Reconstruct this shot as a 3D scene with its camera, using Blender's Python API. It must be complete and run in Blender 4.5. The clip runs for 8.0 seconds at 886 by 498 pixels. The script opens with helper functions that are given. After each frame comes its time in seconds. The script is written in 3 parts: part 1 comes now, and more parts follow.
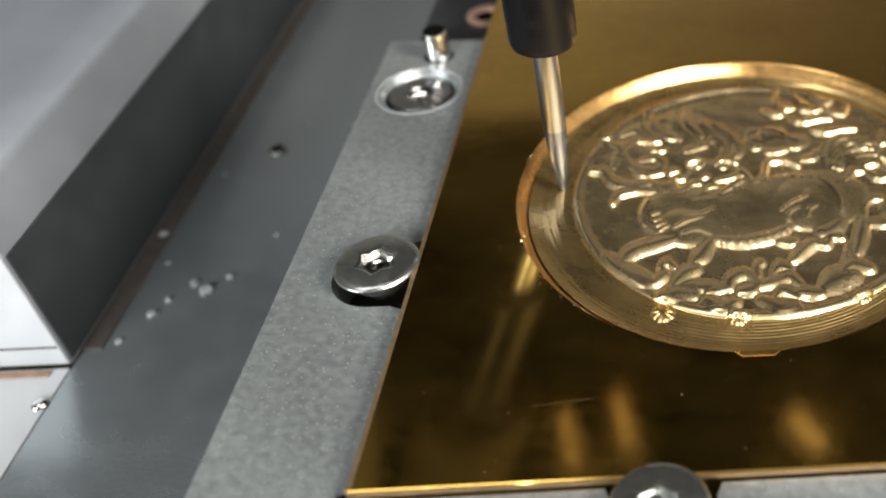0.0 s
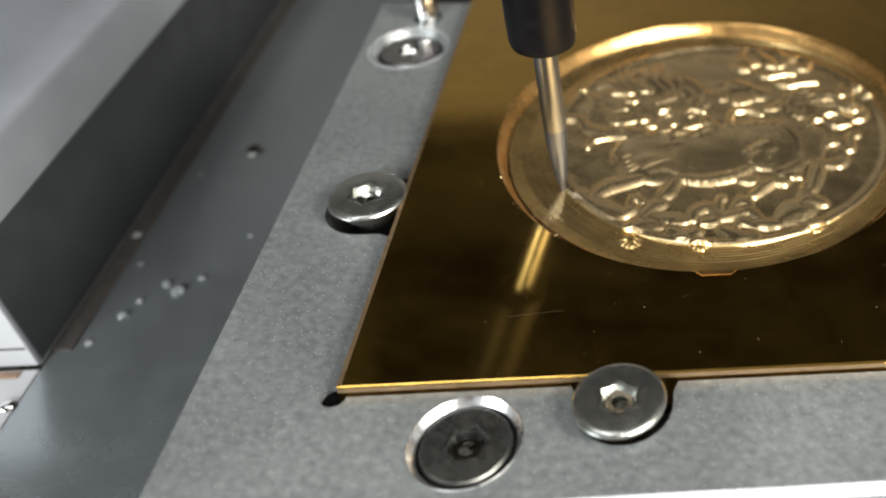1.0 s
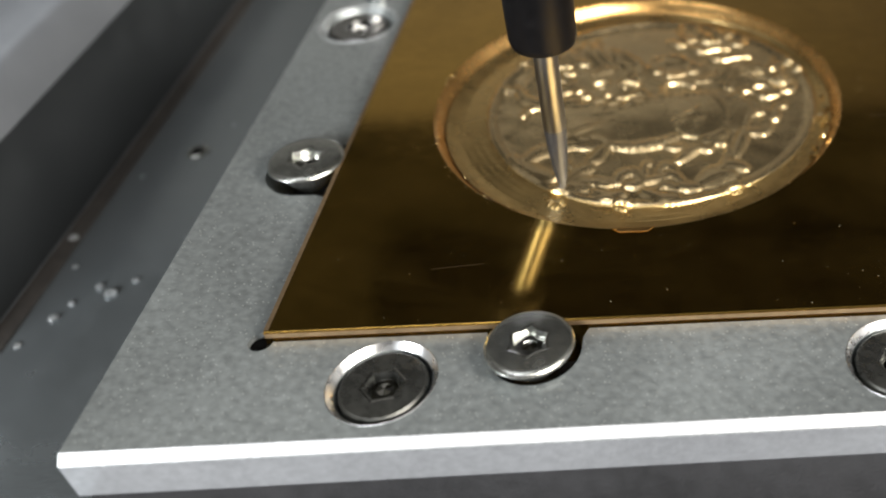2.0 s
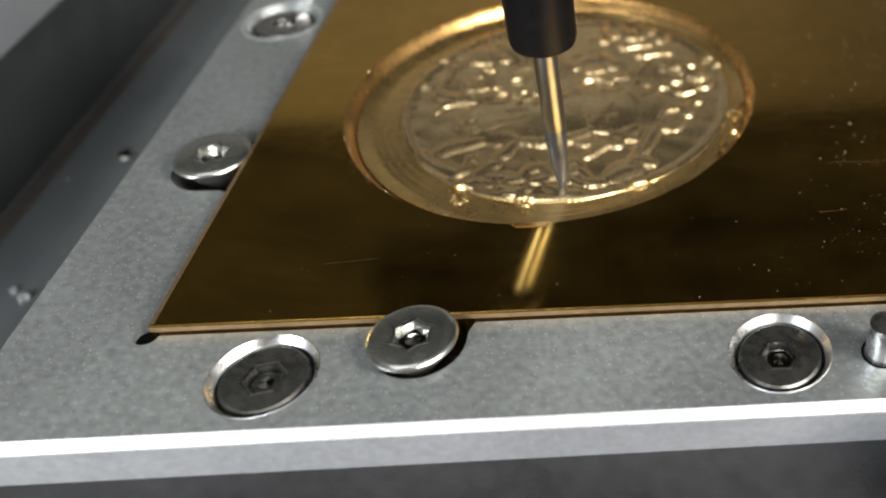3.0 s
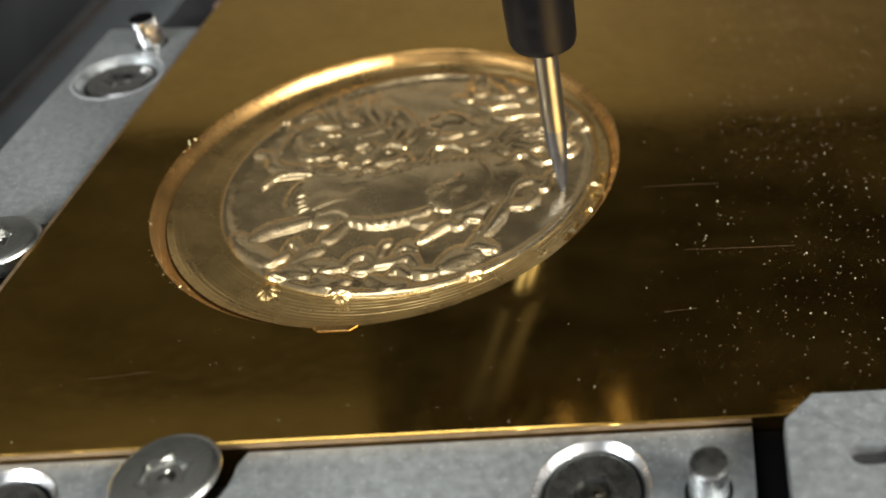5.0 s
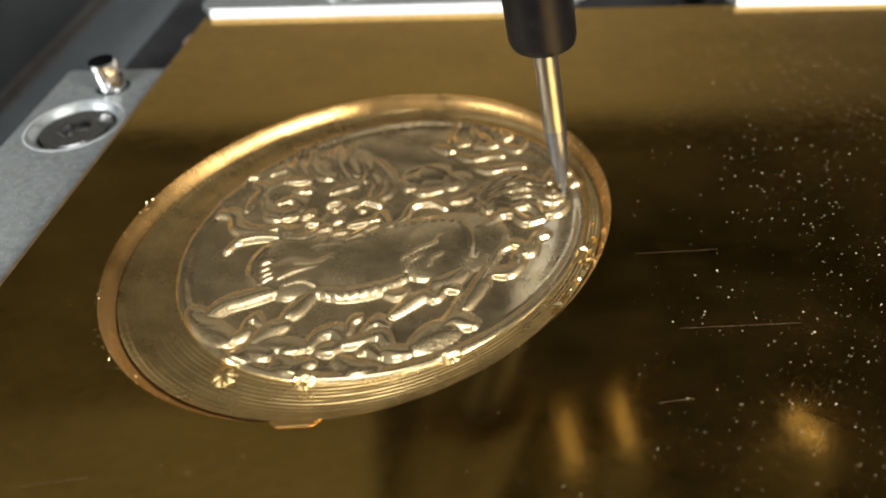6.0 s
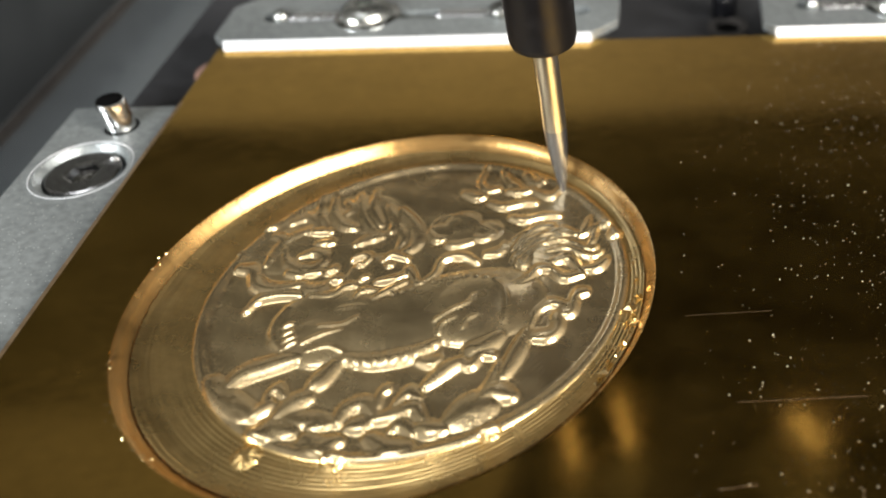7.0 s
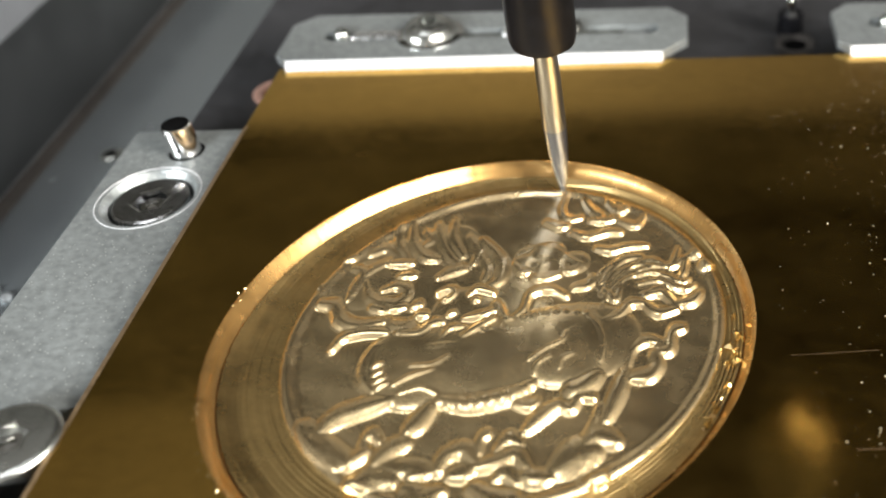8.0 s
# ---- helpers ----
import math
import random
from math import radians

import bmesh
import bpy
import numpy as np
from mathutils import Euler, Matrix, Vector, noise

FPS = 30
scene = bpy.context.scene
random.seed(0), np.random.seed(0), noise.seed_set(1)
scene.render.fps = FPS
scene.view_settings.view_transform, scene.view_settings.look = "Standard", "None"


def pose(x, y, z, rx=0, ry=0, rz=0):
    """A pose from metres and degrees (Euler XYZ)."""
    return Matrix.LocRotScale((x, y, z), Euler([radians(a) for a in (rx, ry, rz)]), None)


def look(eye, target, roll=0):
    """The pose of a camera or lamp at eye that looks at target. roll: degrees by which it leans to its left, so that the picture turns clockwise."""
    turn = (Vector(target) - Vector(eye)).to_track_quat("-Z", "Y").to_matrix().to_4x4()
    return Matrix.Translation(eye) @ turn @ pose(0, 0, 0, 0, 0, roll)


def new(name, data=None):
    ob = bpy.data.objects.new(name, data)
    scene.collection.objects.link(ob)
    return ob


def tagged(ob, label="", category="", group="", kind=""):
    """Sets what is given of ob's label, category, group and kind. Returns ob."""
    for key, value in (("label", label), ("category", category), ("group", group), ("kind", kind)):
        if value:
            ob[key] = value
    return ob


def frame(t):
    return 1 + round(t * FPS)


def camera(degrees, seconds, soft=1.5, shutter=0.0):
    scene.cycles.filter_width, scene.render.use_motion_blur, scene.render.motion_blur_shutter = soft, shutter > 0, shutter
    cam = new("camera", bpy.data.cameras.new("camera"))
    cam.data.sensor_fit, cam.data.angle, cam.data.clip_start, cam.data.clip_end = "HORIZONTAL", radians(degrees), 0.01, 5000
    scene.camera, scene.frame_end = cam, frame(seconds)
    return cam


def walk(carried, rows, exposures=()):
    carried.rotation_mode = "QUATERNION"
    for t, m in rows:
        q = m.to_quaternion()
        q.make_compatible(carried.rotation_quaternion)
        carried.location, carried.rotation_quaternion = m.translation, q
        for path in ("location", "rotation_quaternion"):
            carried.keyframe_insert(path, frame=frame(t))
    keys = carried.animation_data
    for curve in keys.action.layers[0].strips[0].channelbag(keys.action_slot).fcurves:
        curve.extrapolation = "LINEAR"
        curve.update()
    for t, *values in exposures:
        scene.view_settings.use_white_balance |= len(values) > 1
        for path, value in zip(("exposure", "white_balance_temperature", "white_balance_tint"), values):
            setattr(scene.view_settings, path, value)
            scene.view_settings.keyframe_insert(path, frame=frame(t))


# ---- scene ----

# ---------------------------------------------------------------- camera
# The camera and the spindle ride on one head, so both stand still here and the
# machine table travels beneath them. Plan unit: 0.775 mm (a 9.5 mm button head is 12.3).
U = 0.000775
cam = camera(48.94, 8.0, soft=1.9)
EYE = Vector((6.03, -70.85, 100.0)) * U
RIGHT, UP, AHEAD = Vector((0.99730, -0.07246, 0.01164)), Vector((0.03874, 0.65453, 0.75504)), Vector((0.06233, 0.75255, -0.65558))
STAND = Matrix.Translation(EYE) @ Matrix((RIGHT, UP, -AHEAD)).transposed().to_4x4()
walk(cam, [(0.0, STAND), (8.0, STAND)], [(0.0, -0.02), (1.5, -0.18), (3.0, -0.22), (4.5, -0.14), (5.5, -0.02), (6.5, 0.12), (7.2, 0.20), (8.0, 0.32)])
cam.data.dof.use_dof = True
cam.data.dof.focus_distance = 0.114
cam.data.dof.aperture_fstop = 17.0

# Plan axes: x along the front bar, y along the side bar, z up the tool's axis; all
# are sheared alike to fit the camera's view, whose lens centre lies off to one side.
PLAN = Matrix(((U, 0.259 * U, -0.20 * U), (0, U, 0), (0, 0, U)))


def at(x, y, z=0.0):
    """World place of a plan point."""
    return PLAN @ Vector((x, y, z))


# The tool goes round the medal: how far the table stands off at each time, in plan units.
TRAVEL = [(0.0, 0.12, -0.39), (0.5, -1.53, 8.55), (1.0, -5.48, 16.43), (1.5, -11.41, 22.87),
          (2.0, -18.77, 27.31), (2.5, -27.12, 29.59), (3.0, -35.73, 29.53), (3.5, -44.16, 27.06),
          (4.0, -51.41, 22.56), (4.5, -57.59, 15.84), (5.0, -61.46, 7.99), (5.5, -62.92, -0.50),
          (6.0, -62.03, -8.94), (6.5, -58.96, -16.67), (7.0, -54.31, -22.97), (7.5, -47.41, -28.38),
          (8.0, -39.20, -31.62)]

on_table, on_bed = [], []

# ---------------------------------------------------------------- world and light
world = bpy.data.worlds.new("workshop")
scene.world = world
world.use_nodes = True
world.node_tree.nodes["Background"].inputs[0].default_value = (0.80, 0.88, 1.0, 1)
world.node_tree.nodes["Background"].inputs[1].default_value = 0.25
scene.view_settings.exposure = 0.0


def area(name, place, target, sx, sy, watts, colour):
    data = bpy.data.lights.new(name, "AREA")
    data.shape, data.size, data.size_y, data.energy, data.color = "RECTANGLE", sx, sy, watts, colour
    ob = new(name, data)
    ob.matrix_world = look(place, target)
    return ob


# Unseen lamps, added where shadows and gleams point; no window or fitting is modelled.
area("front_left_light", (-0.42, -0.50, 0.25), (0.02, 0.05, 0.0), 0.34, 0.22, 10.5, (0.95, 0.98, 1.0))
area("right_front_light", (0.50, -0.26, 0.36), (0.04, 0.05, 0.0), 0.34, 0.34, 7.4, (1.0, 0.95, 0.88))
area("overhead_light", (0.02, -0.12, 0.85), (0.02, 0.02, 0.0), 0.34, 0.24, 1.3, (0.95, 0.97, 1.0))
# fill added behind the beam to brighten the rear wall that the brass mirrors
area("rear_fill", (-0.20, 0.33, 0.22), (-0.20, 0.90, 0.14), 0.45, 0.05, 0.42, (1.0, 0.92, 0.82))


# ---------------------------------------------------------------- materials
def material(name, colour, rough, metal, spread=0.12, scale=300.0, bump=0.0, bump_scale=3000.0, tint=None, rough_spread=0.1, stretch=(1, 1, 1), big=40.0):
    """Principled surface with variation at two scales and fine relief."""
    m = bpy.data.materials.new(name)
    m.use_nodes = True
    nt = m.node_tree
    n, l = nt.nodes, nt.links
    p = n["Principled BSDF"]
    p.inputs["Metallic"].default_value = metal
    co = n.new("ShaderNodeTexCoord")
    mp = n.new("ShaderNodeMapping")
    mp.inputs["Scale"].default_value = stretch
    l.new(co.outputs["Object"], mp.inputs["Vector"])
    fine, wide = n.new("ShaderNodeTexNoise"), n.new("ShaderNodeTexNoise")
    for tex, s, det in ((fine, scale, 6.0), (wide, big, 3.0)):
        tex.inputs["Scale"].default_value = s
        tex.inputs["Detail"].default_value = det
        l.new(mp.outputs["Vector"], tex.inputs["Vector"])
    both = n.new("ShaderNodeMath")
    both.operation = "MULTIPLY_ADD"
    both.inputs[1].default_value = 0.5
    l.new(fine.outputs["Fac"], both.inputs[0])
    half = n.new("ShaderNodeMath")
    half.operation = "MULTIPLY"
    half.inputs[1].default_value = 0.5
    l.new(wide.outputs["Fac"], half.inputs[0])
    l.new(half.outputs[0], both.inputs[2])
    ramp = n.new("ShaderNodeValToRGB")
    ramp.color_ramp.elements[0].position, ramp.color_ramp.elements[1].position = 0.32, 0.68
    low = tint or tuple(c * (1 - 2 * spread) for c in colour)
    ramp.color_ramp.elements[0].color = (*low, 1)
    ramp.color_ramp.elements[1].color = (*(min(1.0, c * (1 + spread)) for c in colour), 1)
    l.new(both.outputs[0], ramp.inputs[0])
    l.new(ramp.outputs[0], p.inputs["Base Color"])
    rr = n.new("ShaderNodeMapRange")
    rr.inputs[1].default_value, rr.inputs[2].default_value = 0.3, 0.7
    rr.inputs[3].default_value, rr.inputs[4].default_value = max(0.02, rough - rough_spread), min(1.0, rough + rough_spread)
    l.new(both.outputs[0], rr.inputs[0])
    l.new(rr.outputs[0], p.inputs["Roughness"])
    if bump:
        bt = n.new("ShaderNodeTexNoise")
        bt.inputs["Scale"].default_value, bt.inputs["Detail"].default_value = bump_scale, 4.0
        l.new(mp.outputs["Vector"], bt.inputs["Vector"])
        b = n.new("ShaderNodeBump")
        b.inputs["Strength"].default_value, b.inputs["Distance"].default_value = bump, 0.0002
        l.new(bt.outputs["Fac"], b.inputs["Height"])
        l.new(b.outputs["Normal"], p.inputs["Normal"])
    return m


def glowing(name, colour, strength):
    m = bpy.data.materials.new(name)
    m.use_nodes = True
    p = m.node_tree.nodes["Principled BSDF"]
    p.inputs["Emission Color"].default_value, p.inputs["Emission Strength"].default_value = (*colour, 1), strength
    return m


BRASS = material("rolled_brass", (0.64, 0.39, 0.092), 0.092, 1.0, 0.10, 500, 0.015, 2500, rough_spread=0.045, stretch=(1, 1.6, 1), big=60)


def worn(m, rough, share, spread, scale, stretch):
    """Lay a patchy, hazier second lobe over a metal: rubbing and handling."""
    nt = m.node_tree
    n, l = nt.nodes, nt.links
    first = n["Principled BSDF"]
    second = n.new("ShaderNodeBsdfPrincipled")
    second.inputs["Metallic"].default_value, second.inputs["Roughness"].default_value = 1.0, rough
    l.new(first.inputs["Base Color"].links[0].from_socket, second.inputs["Base Color"])
    co, mp, tex = n.new("ShaderNodeTexCoord"), n.new("ShaderNodeMapping"), n.new("ShaderNodeTexNoise")
    mp.inputs["Scale"].default_value = stretch
    tex.inputs["Scale"].default_value, tex.inputs["Detail"].default_value, tex.inputs["Roughness"].default_value = scale, 8.0, 0.65
    l.new(co.outputs["Object"], mp.inputs["Vector"])
    l.new(mp.outputs["Vector"], tex.inputs["Vector"])
    rng = n.new("ShaderNodeMapRange")
    rng.inputs[1].default_value, rng.inputs[2].default_value = 0.35, 0.70
    rng.inputs[3].default_value, rng.inputs[4].default_value = share - spread, share + spread
    l.new(tex.outputs["Fac"], rng.inputs[0])
    mix = n.new("ShaderNodeMixShader")
    l.new(rng.outputs[0], mix.inputs[0])
    l.new(first.outputs[0], mix.inputs[1])
    l.new(second.outputs[0], mix.inputs[2])
    l.new(mix.outputs[0], n["Material Output"].inputs["Surface"])


worn(BRASS, 0.36, 0.17, 0.10, 70.0, (1.0, 1.3, 1.0))
BRASS_EDGE = material("sawn_brass_edge", (0.44, 0.31, 0.18), 0.55, 1.0, 0.12, 900, 0.2, 4000)
BRASS_WALL = material("milled_brass_wall", (0.88, 0.53, 0.19), 0.26, 1.0, 0.05, 500, 0.04, 2500, rough_spread=0.05)
STEPPED = material("turned_brass_steps", (0.97, 0.67, 0.28), 0.22, 1.0, 0.06, 500, 0.06, 2200, rough_spread=0.06)
MEDAL = material("bright_cut_brass", (0.96, 0.73, 0.41), 0.22, 1.0, 0.07, 500, 0.08, 2200, rough_spread=0.06)
worn(MEDAL, 0.48, 0.25, 0.09, 160.0, (1.0, 1.0, 1.0))
worn(BRASS_WALL, 0.60, 0.10, 0.06, 160.0, (1.0, 1.0, 1.0))
worn(STEPPED, 0.45, 0.30, 0.10, 160.0, (1.0, 1.0, 1.0))
CHIP = material("brass_swarf", (0.85, 0.68, 0.36), 0.2, 1.0, 0.1, 900)
DUST = material("fine_brass_dust", (0.50, 0.44, 0.29), 0.5, 0.5, 0.2, 900)
ALUMINIUM = material("bead_blasted_aluminium", (0.375, 0.402, 0.40), 0.40, 0.66, 0.17, 1000, 0.35, 1500, rough_spread=0.10, big=30)


def flecked(m, scale, size, colour):
    """Tiny paler dots put into the colour to paint a sparkle."""
    n, l = m.node_tree.nodes, m.node_tree.links
    p = n["Principled BSDF"]
    was = p.inputs["Base Color"].links[0].from_socket
    co, v, less, mix = n.new("ShaderNodeTexCoord"), n.new("ShaderNodeTexVoronoi"), n.new("ShaderNodeMath"), n.new("ShaderNodeMix")
    v.inputs["Scale"].default_value = scale
    less.operation, less.inputs[1].default_value = "LESS_THAN", size
    mix.data_type = "RGBA"
    mix.inputs["B"].default_value = (*colour, 1)
    l.new(co.outputs["Object"], v.inputs["Vector"])
    l.new(v.outputs["Distance"], less.inputs[0])
    l.new(less.outputs[0], mix.inputs["Factor"])
    l.new(was, mix.inputs["A"])
    l.new(mix.outputs["Result"], p.inputs["Base Color"])


flecked(ALUMINIUM, 1500.0, 0.15, (0.60, 0.63, 0.615))
# Paler aluminiums: light on faces, chamfer and rear ring is put into the colour.
ALUMINIUM_LIT = material("lit_aluminium", (0.70, 0.71, 0.73), 0.38, 0.35, 0.08, 1200, 0.2, 3000)
ALUMINIUM_FACE = material("lit_aluminium_face", (0.41, 0.42, 0.44), 0.45, 0.5, 0.10, 1200, 0.25, 2500)
STEEL = material("brushed_screw_steel", (0.56, 0.57, 0.54), 0.21, 0.96, 0.06, 900, 0.15, 5000)
DARK_STEEL = material("dark_oiled_steel", (0.24, 0.242, 0.226), 0.30, 0.93, 0.2, 900, 0.12, 5000)
CHROME = material("polished_steel", (0.78, 0.78, 0.77), 0.10, 1.0, 0.06, 900)
LIT_STEEL = material("lit_screw_steel", (0.42, 0.42, 0.42), 0.22, 1.0, 0.08, 1500, 0.1, 5000, stretch=(1, 1, 0.1))
SHANK = material("ground_tool_shank", (0.25, 0.26, 0.28), 0.36, 1.0, 0.06, 1500, 0.05, 5000, stretch=(1, 1, 0.1))
PALE = material("pale_chip", (0.32, 0.33, 0.33), 0.35, 0.2, 0.1, 900)
CUTTER = material("coated_cutting_tip", (0.14, 0.16, 0.21), 0.36, 0.9, 0.08, 1500, 0.05, 5000)
BLACK = material("black_oxide_collet", (0.006, 0.006, 0.007), 0.42, 0.0, 0.2, 700)
BLACK.node_tree.nodes["Principled BSDF"].inputs["Specular IOR Level"].default_value = 0.09
BASE = material("dark_base_plate", (0.022, 0.022, 0.024), 0.65, 0.0, 0.3, 500, 0.5, 2500)
# near-black that paints the shade of holes and gaps and one dark reflection
STANDIN_BLACK = material("standin_black", (0.003, 0.003, 0.003), 0.9, 0.0, 0.2, 500)
STANDIN_BLACK.node_tree.nodes["Principled BSDF"].inputs["Specular IOR Level"].default_value = 0.05
COPPER = material("copper_bush", (0.62, 0.37, 0.29), 0.42, 0.5, 0.12, 900)
# darker copy of the cover's grey that holds the shade on its side
SHADED_SIDE = material("shaded_side_grey", (0.028, 0.031, 0.033), 0.5, 0.0, 0.1, 160, 0.12, 1200, big=18)
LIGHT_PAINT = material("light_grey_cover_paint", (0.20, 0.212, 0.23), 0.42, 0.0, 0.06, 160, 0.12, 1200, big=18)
PAINT = material("grey_sheet_steel", (0.34, 0.37, 0.385), 0.22, 0.75, 0.06, 160, 0.12, 1200, big=18)
# own white of the side panel; on the cover's end it paints light
WHITE = material("white_paint_and_lit_end", (0.42, 0.43, 0.44), 0.45, 0.0, 0.07, 160, 0.1, 1200, big=20)
TURNED = material("turned_edge_metal", (0.90, 0.91, 0.92), 0.28, 1.0, 0.06, 900)
GRIME = material("dark_grime", (0.055, 0.048, 0.042), 0.8, 0.0, 0.3, 500, 0.5, 2500)
RUST = material("brown_sealant", (0.26, 0.17, 0.11), 0.7, 0.0, 0.25, 400, 0.4, 2500)
WALL = material("enclosure_paint", (0.36, 0.35, 0.325), 0.6, 0.0, 0.05, 30, 0.0)
DARK = material("dark_gantry_paint", (0.019, 0.0175, 0.011), 0.7, 0.0, 0.15, 40, 0.0)
DARK.node_tree.nodes["Principled BSDF"].inputs["Specular IOR Level"].default_value = 0.15
LED = glowing("warm_led", (1.0, 0.78, 0.50), 1.25)


# ---------------------------------------------------------------- building helpers
def thing(name, x, y, z, label, category, group="", kind="", ride=None):
    ob = new(name)
    ob.empty_display_size = 0.005
    ob.location = at(x, y, z)
    tagged(ob, label, category, group, kind)
    if ride is not None:
        ride.append(ob)
    return ob


def part(name, bm, mat, parent, label="", smooth=None):
    """Link a bmesh, drawn in plan units round its parent's origin, as one mesh."""
    bmesh.ops.recalc_face_normals(bm, faces=bm.faces[:])
    me = bpy.data.meshes.new(name)
    bm.to_mesh(me)
    bm.free()
    me.transform(PLAN.to_4x4())
    me.materials.append(mat)
    if smooth is not None:
        me.shade_smooth()
        me.set_sharp_from_angle(angle=radians(smooth))
    ob = new(name, me)
    ob.parent = parent
    if label:
        ob["label"] = label
    return ob


def box(x0, x1, y0, y1, z0, z1, bevel=0.0, segments=2):
    bm = bmesh.new()
    bmesh.ops.create_cube(bm, size=1.0, matrix=Matrix.Translation(((x0 + x1) / 2, (y0 + y1) / 2, (z0 + z1) / 2)) @ Matrix.Diagonal((x1 - x0, y1 - y0, z1 - z0, 1)))
    if bevel:
        bmesh.ops.bevel(bm, geom=bm.edges[:], offset=bevel, segments=segments, affect="EDGES", profile=0.5)
    return bm


def lathe(profile, n=48, cx=0.0, cy=0.0):
    """Turned solid from (radius, height) pairs, top to bottom."""
    bm = bmesh.new()
    rings = []
    for r, z in profile:
        if r <= 0:
            rings.append([bm.verts.new((cx, cy, z))])
        else:
            rings.append([bm.verts.new((cx + r * math.cos(2 * math.pi * k / n), cy + r * math.sin(2 * math.pi * k / n), z)) for k in range(n)])
    for a, b in zip(rings, rings[1:]):
        for k in range(n):
            j = (k + 1) % n
            if len(a) == 1 and len(b) == 1:
                continue
            if len(a) == 1:
                bm.faces.new((a[0], b[k], b[j]))
            elif len(b) == 1:
                bm.faces.new((a[k], b[0], a[j]))
            else:
                bm.faces.new((a[k], b[k], b[j], a[j]))
    return bm


def prism(outline, z0, z1, chamfer=0.0, segments=2):
    """Upright slab over an outline, its top edge chamfered."""
    bm = bmesh.new()
    low = [bm.verts.new((x, y, z0)) for x, y in outline]
    f = bm.faces.new(low)
    made = bmesh.ops.extrude_face_region(bm, geom=[f])
    top = [v for v in made["geom"] if isinstance(v, bmesh.types.BMVert)]
    for v in top:
        v.co.z = z1
    if chamfer:
        es = [e for e in bm.edges if all(abs(v.co.z - z1) < 1e-6 for v in e.verts)]
        bmesh.ops.bevel(bm, geom=es, offset=chamfer, segments=segments, affect="EDGES", profile=0.5)
    return bm


def arc(cx, cy, r, a0, a1, n=10):
    return [(cx + r * math.cos(radians(a0 + (a1 - a0) * k / n)), cy + r * math.sin(radians(a0 + (a1 - a0) * k / n))) for k in range(n + 1)]


def cut(ob, cutters):
    """Take the cutters (bmeshes in plan units, in the part's own space) out of a part."""
    for bm in cutters:
        bmesh.ops.recalc_face_normals(bm, faces=bm.faces[:])
        me = bpy.data.meshes.new("cutter")
        bm.to_mesh(me)
        bm.free()
        me.transform(PLAN.to_4x4())
        tool = new("cutter", me)
        tool.parent = ob.parent
        mod = ob.modifiers.new("cut", "BOOLEAN")
        mod.object, mod.operation, mod.solver = tool, "DIFFERENCE", "EXACT"
        bpy.context.view_layer.update()
        done = bpy.data.meshes.new_from_object(ob.evaluated_get(bpy.context.evaluated_depsgraph_get()))
        ob.modifiers.remove(mod)
        ob.data = done
        bpy.data.objects.remove(tool)


# ---------------------------------------------------------------- the enclosure round the camera
# Unseen panels, added for what the metal mirrors and for bounced light.
def enclosure():
    def slab(name, x0, x1, y0, y1, z0, z1, mat):
        bm = bmesh.new()
        bmesh.ops.create_cube(bm, size=1.0, matrix=Matrix.Translation(((x0 + x1) / 2, (y0 + y1) / 2, (z0 + z1) / 2)) @ Matrix.Diagonal((x1 - x0, y1 - y0, z1 - z0, 1)))
        me = bpy.data.meshes.new(name)
        bm.to_mesh(me)
        bm.free()
        me.materials.append(mat)
        return tagged(new(name, me), "unseen pale panel added to close the place", "wall", kind="structure")
    slab("wall_north", -0.9, 0.9, 0.90, 0.93, -0.3, 1.0, WALL)
    slab("wall_south", -0.9, 0.9, -0.93, -0.90, -0.3, 1.0, WALL)
    slab("wall_west", -0.93, -0.90, -0.9, 0.9, -0.3, 1.0, WALL)
    slab("wall_east", 0.90, 0.93, -0.9, 0.9, -0.3, 1.0, WALL)
    tagged(slab("ceiling", -0.93, 0.93, -0.93, 0.93, 1.0, 1.03, WALL), "unseen pale roof panel added to close the place", "ceiling")
    tagged(slab("floor", -0.93, 0.93, -0.93, 0.93, -0.33, -0.30, DARK), "unseen dark floor added to close the place below", "floor")


enclosure()


def gantry():
    """The dark cross beam and head over the table, seen only as a reflection."""
    g = new("gantry")
    tagged(g, "dark painted cross beam of the milling machine", "gantry")
    for name, x0, x1, y0, y1, z0, z1 in (("beam", -0.60, 0.75, 0.26, 0.28, 0.140, 0.295), ("column", -0.60, -0.50, 0.26, 0.28, -0.30, 0.140), ("column", 0.65, 0.75, 0.26, 0.28, -0.30, 0.140), ("head_plate", 0.0, 0.27, 0.09, 0.257, 0.189, 0.46)):
        bm = bmesh.new()
        bmesh.ops.create_cube(bm, size=1.0, matrix=Matrix.Translation(((x0 + x1) / 2, (y0 + y1) / 2, (z0 + z1) / 2)) @ Matrix.Diagonal((x1 - x0, y1 - y0, z1 - z0, 1)))
        bmesh.ops.bevel(bm, geom=bm.edges[:], offset=0.006, segments=2, affect="EDGES")
        me = bpy.data.meshes.new(name)
        bm.to_mesh(me)
        bm.free()
        me.materials.append(DARK)
        ob = new(name, me)
        ob.parent = g


gantry()


